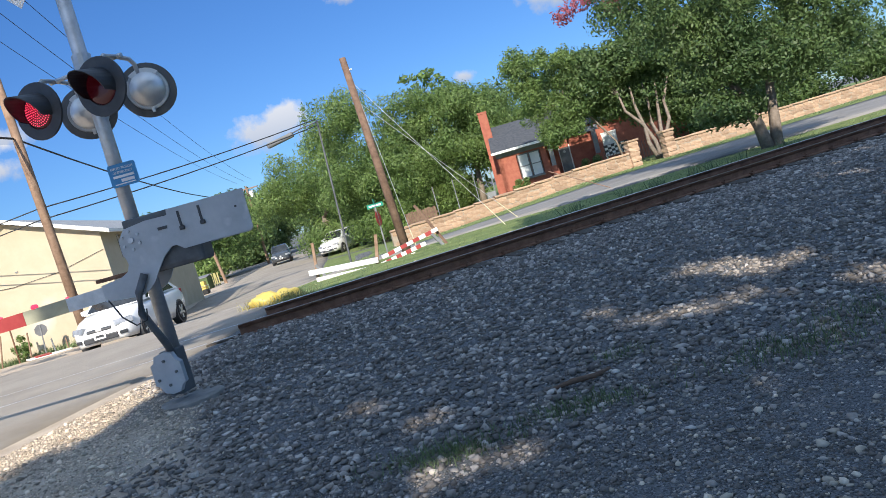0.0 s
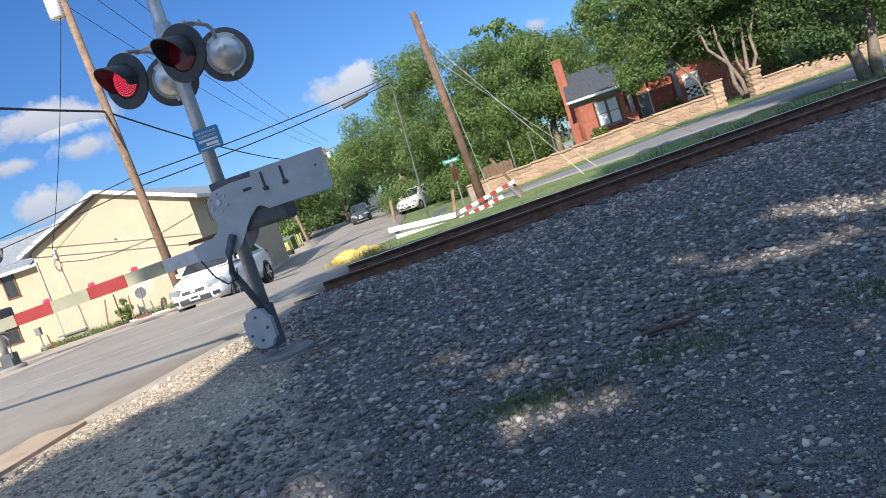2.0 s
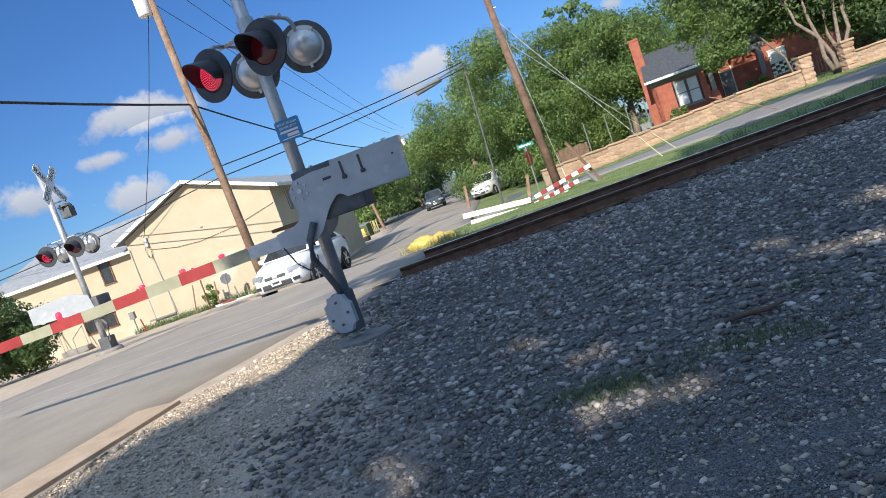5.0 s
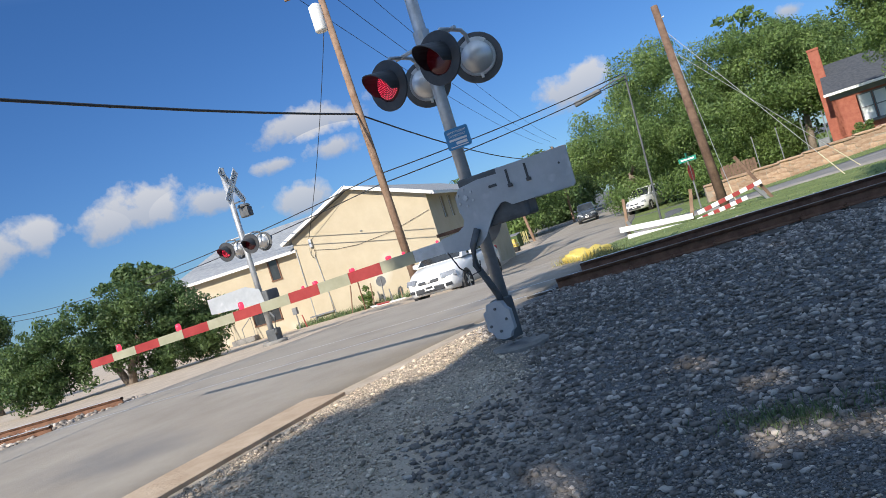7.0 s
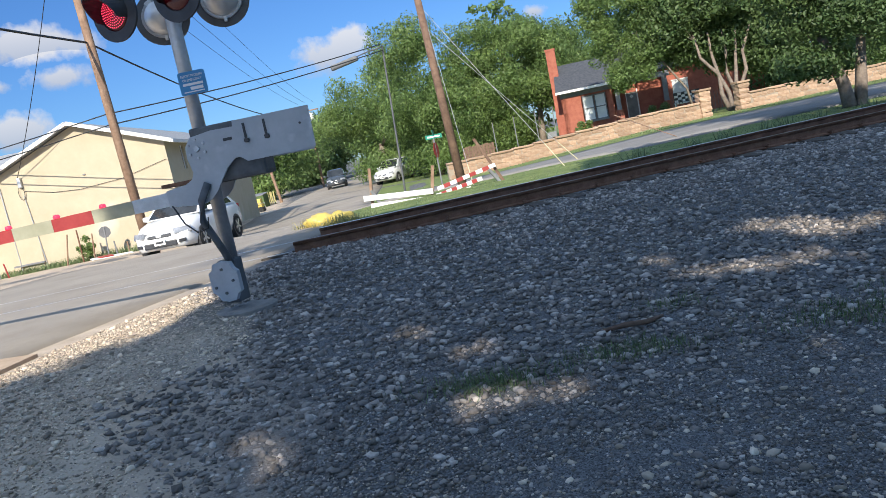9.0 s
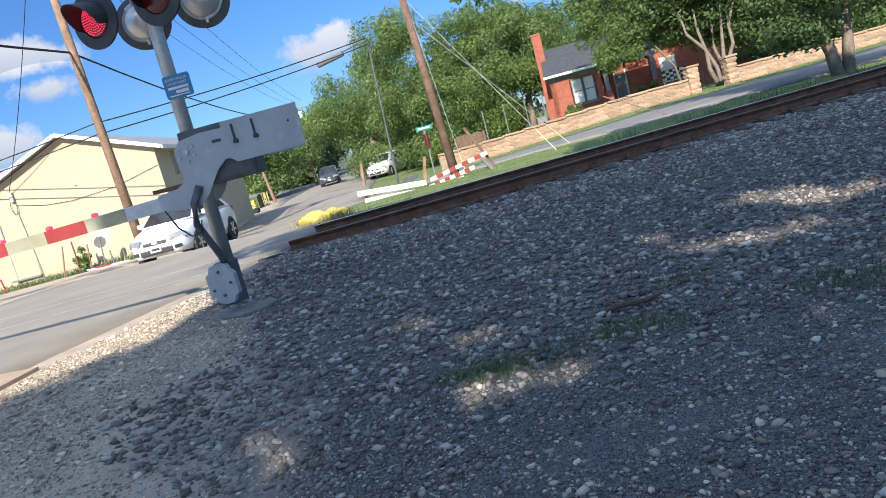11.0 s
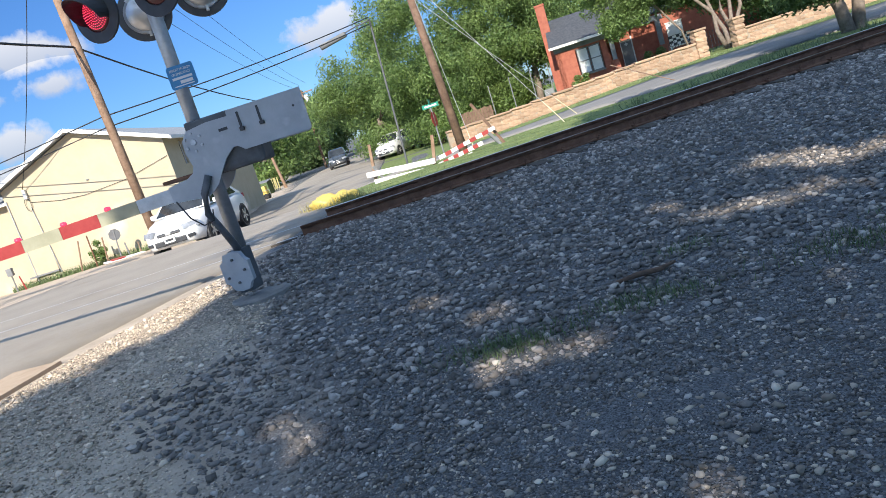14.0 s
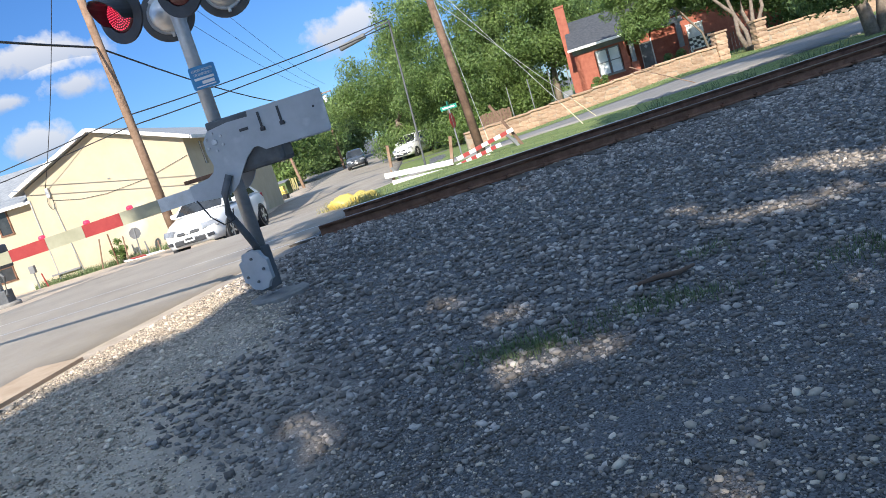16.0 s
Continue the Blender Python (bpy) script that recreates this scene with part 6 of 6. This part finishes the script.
for x in (-0.65, 0.65):
    part("leg", box(B(), (0.06, 0.4, 0.8), (x, -0.2, 0.02)), M_WHITE, bch)
# iron fence by the house and dim carport frame at its side
for k in range(22):
    x = 9.2 + 0.16 * k - 0.4
    f_ob = part("fence_bar", rod(B(), (0, 0, -0.1), (0, 0, 1.1), 0.012, n=6), M_BLACK)
    f_ob.matrix_world = Matrix.Translation((x, 39.0, gz(x, 39.0)))
    tagged(f_ob, "black iron fence bar before the house", "fence bar", "iron fence")
for x in (-0.5, 0.7, 1.9, 2.9):
    cp = part("carport_post", rod(B(), (0, 0, -0.4), (0, 0, 2.2), 0.028), M_GREYTRIM)
    cp.matrix_world = Matrix.Translation((x, 41.5, gz(x, 41.5)))
    tagged(cp, "grey metal carport post under the trees", "post", "carport posts")
yf = empty("yard_fence", Matrix.Translation((-1.5, 42.0, gz(-1.5, 42.0))))
tagged(yf, "dark brown wooden board fence in the shaded yard", "fence")
for k in range(11):
    part("board", box(B(), (0.15, 0.025, 1.35 + 0.05 * (k % 3)), (-0.85 + 0.165 * k, 0, 0.55), bevel=0.004), M_WOODDARK, yf)
part("rail", box(B(), (1.9, 0.05, 0.09), (0, 0.04, 0.9)), M_WOODDARK, yf)
ub = part("utility_box", box(B(), (0.5, 0.4, 0.9), (0, 0, 0.4), bevel=0.03), M_GREYTRIM)
ub.matrix_world = Matrix.Translation((2.6, 41.0, gz(2.6, 41.0)))
tagged(ub, "grey utility box beside the brick house", "utility box")

# ---- cars ----
def car(name, at, yaw, paint, label, suv=False, plate=True):
    c = empty(name, pose(*at, 0, 0, yaw))
    tagged(c, label, "car")
    k = 1.16 if suv else 1.09
    st = [(-2.25, .64, .42, .62, .72), (-2.12, .78, .28, .74, .97), (-1.7, .86, .2, .82, 1.02), (-0.9, .875, .18, .84, .97), (0, .875, .18, .82, .94), (0.8, .875, .18, .79, .93), (1.25, .87, .18, .75, .91), (1.75, .84, .2, .69, .82), (2.08, .76, .22, .60, .70), (2.22, .64, .26, .52, .60), (2.27, .5, .34, .46, .52)]
    bm = B()
    rings = []
    for x, w_, z0_, z1_, z2_ in st:
        ring = [(-w_ * .9, z0_), (-w_, z0_ + (z1_ - z0_) * .4), (-w_ * .985, z1_), (-w_ * .84, z2_), (-w_ * .4, z2_ + .025), (w_ * .4, z2_ + .025), (w_ * .84, z2_), (w_ * .985, z1_), (w_, z0_ + (z1_ - z0_) * .4), (w_ * .9, z0_)]
        rings.append([bm.verts.new((x, y, z * k)) for y, z in ring])
    n = 10
    for a, b in zip(rings, rings[1:]):
        for i in range(n):
            bm.faces.new((a[i], a[(i + 1) % n], b[(i + 1) % n], b[i]))
    bm.faces.new(rings[0])
    bm.faces.new(rings[-1])
    part("body", bm, paint, c, smooth=True)
    # cabin
    xb0, xb1, xr0, xr1 = (-2.0, 1.15, -1.75, 0.25) if suv else (-1.75, 1.2, -0.95, 0.2)
    zb_, zr = .94 * k, 1.44 * k
    bm = B()
    wb, wr_ = .80, .60
    base = [(xb0, -wb), (xb0, wb), (xb1, wb), (xb1, -wb)]
    mids = [((xb0 * .25 + xr0 * .75), -wr_ * 1.06), ((xb0 * .25 + xr0 * .75), wr_ * 1.06), ((xb1 * .2 + xr1 * .8), wr_ * 1.06), ((xb1 * .2 + xr1 * .8), -wr_ * 1.06)]
    tops = [(xr0 + .15, -wr_ * .85), (xr0 + .15, wr_ * .85), (xr1 - .15, wr_ * .85), (xr1 - .15, -wr_ * .85)]
    lv = [[bm.verts.new((x, y, z)) for x, y in L] for L, z in ((base, zb_), (mids, zr - .05), (tops, zr))]
    for a, b in zip(lv, lv[1:]):
        for i in range(4):
            bm.faces.new((a[i], a[(i + 1) % 4], b[(i + 1) % 4], b[i]))
    bm.faces.new(lv[-1])
    part("cabin", bm, paint, c)

    def pane(nm, i, j, u0, u1, v0, v1):
        p0, p1 = Vector((*base[i], zb_)), Vector((*base[j], zb_))
        q0, q1 = Vector((*mids[i], zr - .05)), Vector((*mids[j], zr - .05))
        pt = lambda u, v: p0.lerp(p1, u).lerp(q0.lerp(q1, u), v)
        nrm = (p1 - p0).cross(q0 - p0).normalized()
        mid_ = pt(.5, .5)
        if nrm.dot(mid_ - Vector((0, 0, mid_.z))) < 0:
            nrm = -nrm
        bm = B()
        q = [pt(u0, v0), pt(u1, v0), pt(u1, v1), pt(u0, v1)]
        a = [bm.verts.new(p + nrm * .012) for p in q]
        b = [bm.verts.new(p - nrm * .01) for p in q]
        bm.faces.new(a)
        bm.faces.new(b)
        for i_ in range(4):
            bm.faces.new((a[i_], a[(i_ + 1) % 4], b[(i_ + 1) % 4], b[i_]))
        part(nm, bm, M_GLASS_DARK, c, "dark tinted glass")

    pane("windscreen", 2, 3, .05, .95, .06, .95)
    pane("rear_window", 0, 1, .06, .94, .1, .92)
    for i, j in ((1, 2), (3, 0)):
        s = (.1, .47, .5, .86) if i == 1 else (.14, .5, .53, .9)
        pane("side_window", i, j, s[0], s[1], .08, .92)
        pane("side_window", i, j, s[2], s[3], .08, .92)
    for x in (-1.32, 1.36):
        for sgn in (-1, 1):
            wm = pose(x, .76 * sgn, .315 * (1.08 if suv else 1), -90 * sgn)
            part("wheel_arch", lathe(B(), [(0, .115), (.37, .115), (.37, -.1), (0, -.1)], wm, 20), M_BLACK, c)
            wh = part("wheel", lathe(B(), [(.2, -.08), (.29, -.09), (.318, -.06), (.318, .10), (.29, .135), (.22, .13)], wm, 24), M_TYRE, c, "black tyre")
            bm = lathe(B(), [(.22, .11), (.20, .06), (.07, .07), (.0, .10)], wm, 20)
            for q in range(5):
                box(bm, (.05, .2, .02)).verts.ensure_lookup_table()
                for vtx in bm.verts[-8:]:
                    vtx.co = wm @ (Matrix.Rotation(2 * math.pi * q / 5, 4, "Z") @ (vtx.co + Vector((0, .12, .125))))
            part("rim", bm, M_CHROME, wh, "alloy rim")
    for sgn in (-1, 1):
        part("headlight", box(B(), (.14, .48, .18), (2.09, .60 * sgn, .615 * k), (0, -18, 36 * sgn), bevel=.035), M_LAMPGLASS, c, "clear headlight")
        part("fog_light", box(B(), (.06, .2, .09), (2.225, .60 * sgn, .38 * k), (0, 0, 34 * sgn), bevel=.02), M_BLACK, c)
        part("tail_light", box(B(), (.12, .3, .16), (-2.14, .6 * sgn, .82 * k), (0, 0, -14 * sgn), bevel=.03), M_RED, c)
        part("mirror", box(B(), (.12, .2, .14), (.72, .98 * sgn, 1.0 * k), bevel=.04), paint, c)
    part("grille", box(B(), (.06, .66, .085), (2.262, 0, .565 * k), (0, -30, 0), bevel=.025), M_BLACK, c, "dark grille")
    part("badge", box(B(), (.03, .16, .085), (2.292, 0, .575 * k), bevel=.02), M_CHROME, c)
    part("air_intake", box(B(), (.06, .92, .15), (2.272, 0, .36 * k), bevel=.03), M_BLACK, c)
    if plate:
        pl = part("number_plate", box(B(), (.02, .31, .15), (2.312, 0, .42 * k)), M_WHITE, c, "white number plate")
        part("printed_bar", box(B(), (.004, .22, .06), (2.325, 0, .42 * k)), M_BLACK, pl)
    return c


car("sedan", (-9.6, 20.95, gz(-9.6, 20.95) + 0.035), -89, M_CARWHITE, "white sedan waiting behind the lowered gate")
car("parked_car", (-8.4, 54.5, gz(-8.4, 54.5) + 0.03), -107, M_CARWHITE, "white car parked in the shade of the trees", suv=True)
car("parked_car", (-5.5, 56.0, gz(-5.5, 56.0) + 0.03), -107, M_CARDARK, "dark car parked under the trees", suv=True)
car("oncoming_car", (-15.6, 66.0, gz(-15.6, 66.0) + 0.04), -79, M_CARDARK, "dark blue car coming down the street", suv=True)
car("far_car", (-17.0, 96, gz(-17.0, 96) + 0.04), -95, M_CARDARK, "blue car far down the street")

# ---- street furniture far left of the street ----
for x, y, h, lab in ((-18.4, 57.5, 5.0, "leaning bare wooden pole beside the far street"),):
    o = part("post", rod(B(), (0, 0, -0.2), (-0.6, 0, h), 0.13, 0.1), M_WOODPOLE)
    o.matrix_world = Matrix.Translation((x, y, gz(x, y)))
    tagged(o, lab, "post")
for k in range(14):
    x = -20.9 + 0.16 * k
    o = part("picket", box(B(), (0.1, 0.02, 1.1), (0, 0, 0.5)), M_STRAW)
    o.matrix_world = pose(x, 57.2, gz(x, 57.2), 0, 2 * (k % 3 - 1), 0)
    tagged(o, "weathered wooden fence picket", "fence picket", "picket fence")
dm = empty("dumpster", Matrix.Translation((-19.6, 55.0, gz(-19.6, 55))))
tagged(dm, "green metal dumpster beside the street", "dumpster")
part("bin", box(B(), (1.7, 1.2, 1.0), (0, 0, 0.5), bevel=0.03), M_LEAF_DARK, dm)
part("lid", box(B(), (1.75, 1.25, 0.06), (0, 0, 1.03), (6, 0, 0), bevel=0.02), M_GREYTRIM, dm)
mc = empty("yellow_machine", Matrix.Translation((-16.9, 47.5, gz(-16.9, 47.5))) @ Matrix.Diagonal((0.75, 0.75, 0.75, 1)))
tagged(mc, "small yellow machine parked beside the building", "machine")
part("body", box(box(B(), (1.0, 0.7, 0.5), (0, 0, 0.6), bevel=0.08), (0.5, 0.6, 0.4), (0.2, 0, 1.0), bevel=0.06), M_YELLOW, mc)
for sx in (-0.35, 0.35):
    part("wheel", rod(B(), (sx, -0.4, 0.25), (sx, 0.4, 0.25), 0.25), M_TYRE, mc)
part("rail", chain(B(), [(-0.8, -0.6, 0), (-0.8, -0.6, 0.8), (0.9, -0.6, 0.8), (0.9, -0.6, 0)], 0.03, 6), M_GREYTRIM, mc)

# ---- stone wall with its stones ----
sw = empty("stone_wall")
tagged(sw, "low tan limestone garden wall along the street", "wall", kind="structure")
stone_mes = []
for k in range(8):
    bm = B()
    bmesh.ops.create_cube(bm, size=1)
    bmesh.ops.subdivide_edges(bm, edges=bm.edges, cuts=1, use_grid_fill=True)
    rr = random.Random(k)
    for v in bm.verts:
        v.co *= 1 - 0.10 * (v.co.length > 0.8)
        v.co += Vector((rr.uniform(-.06, .06), rr.uniform(-.025, .025), rr.uniform(-.07, .07)))
    o = part("stone", bm, M_STONE)
    stone_mes.append(o.data)
    bpy.data.objects.remove(o)
rs = random.Random(3)
spans = [(-2.6, 8.6), (10.9, 30.0)]
for a, b in spans:
    bm = B()
    xs = np.arange(a, b + 0.01, 1.6)
    for x0, x1 in zip(xs, xs[1:]):
        m0 = pose((x0 + x1) / 2, wall_y((x0 + x1) / 2), gz((x0 + x1) / 2, wall_y((x0 + x1) / 2)) + 0.28, 0, 0, 13.5)
        bmesh.ops.create_cube(bm, size=1, matrix=m0 @ Matrix.Diagonal((1.66, 0.26, 0.76, 1)))
    part("mortar_core", bm, M_MORTAR, sw)
    for row in range(3):
        x = a + rs.uniform(0, 0.2)
        while x < b - 0.2:
            w_, h_ = rs.uniform(0.28, 0.66), rs.uniform(0.19, 0.25)
            cx = x + w_ / 2
            o = new("stone", rs.choice(stone_mes))
            o.parent = sw
            o.matrix_world = pose(cx, wall_y(cx) - 0.005, gz(cx, wall_y(cx)) + 0.11 + 0.21 * row + rs.uniform(-0.03, 0.03), 0, rs.uniform(-10, 10), 13.5) @ Matrix.Diagonal((w_ * 0.97, rs.uniform(0.275, 0.29), h_, 1))
            x += w_ * 0.97
    n_cap = int((b - a) / 0.9)
    for k in range(n_cap):
        cx = a + (b - a) * (k + 0.5) / n_cap
        o = new("coping_stone", rs.choice(stone_mes))
        o.parent = sw
        o.matrix_world = pose(cx, wall_y(cx), gz(cx, wall_y(cx)) + 0.69, 0, 0, 13.5) @ Matrix.Diagonal(((b - a) / n_cap * 1.03, 0.40, 0.09, 1))
for cx in (8.85, 10.65):
    gp_ = empty("gate_pillar", pose(cx, wall_y(cx), gz(cx, wall_y(cx)), 0, 0, 13.5))
    tagged(gp_, "square tan stone gate pillar with a flat cap", "pillar", "gate pillars")
    for row in range(5):
        o = new("stone", rs.choice(stone_mes))
        o.parent = gp_
        o.matrix_basis = pose(0, 0, 0.12 + 0.23 * row, 0, 0, 90 * row) @ Matrix.Diagonal((0.52, 0.50, 0.24, 1))
    part("cap", box(B(), (0.6, 0.6, 0.09), (0, 0, 1.22), bevel=0.02), M_STONE, gp_)
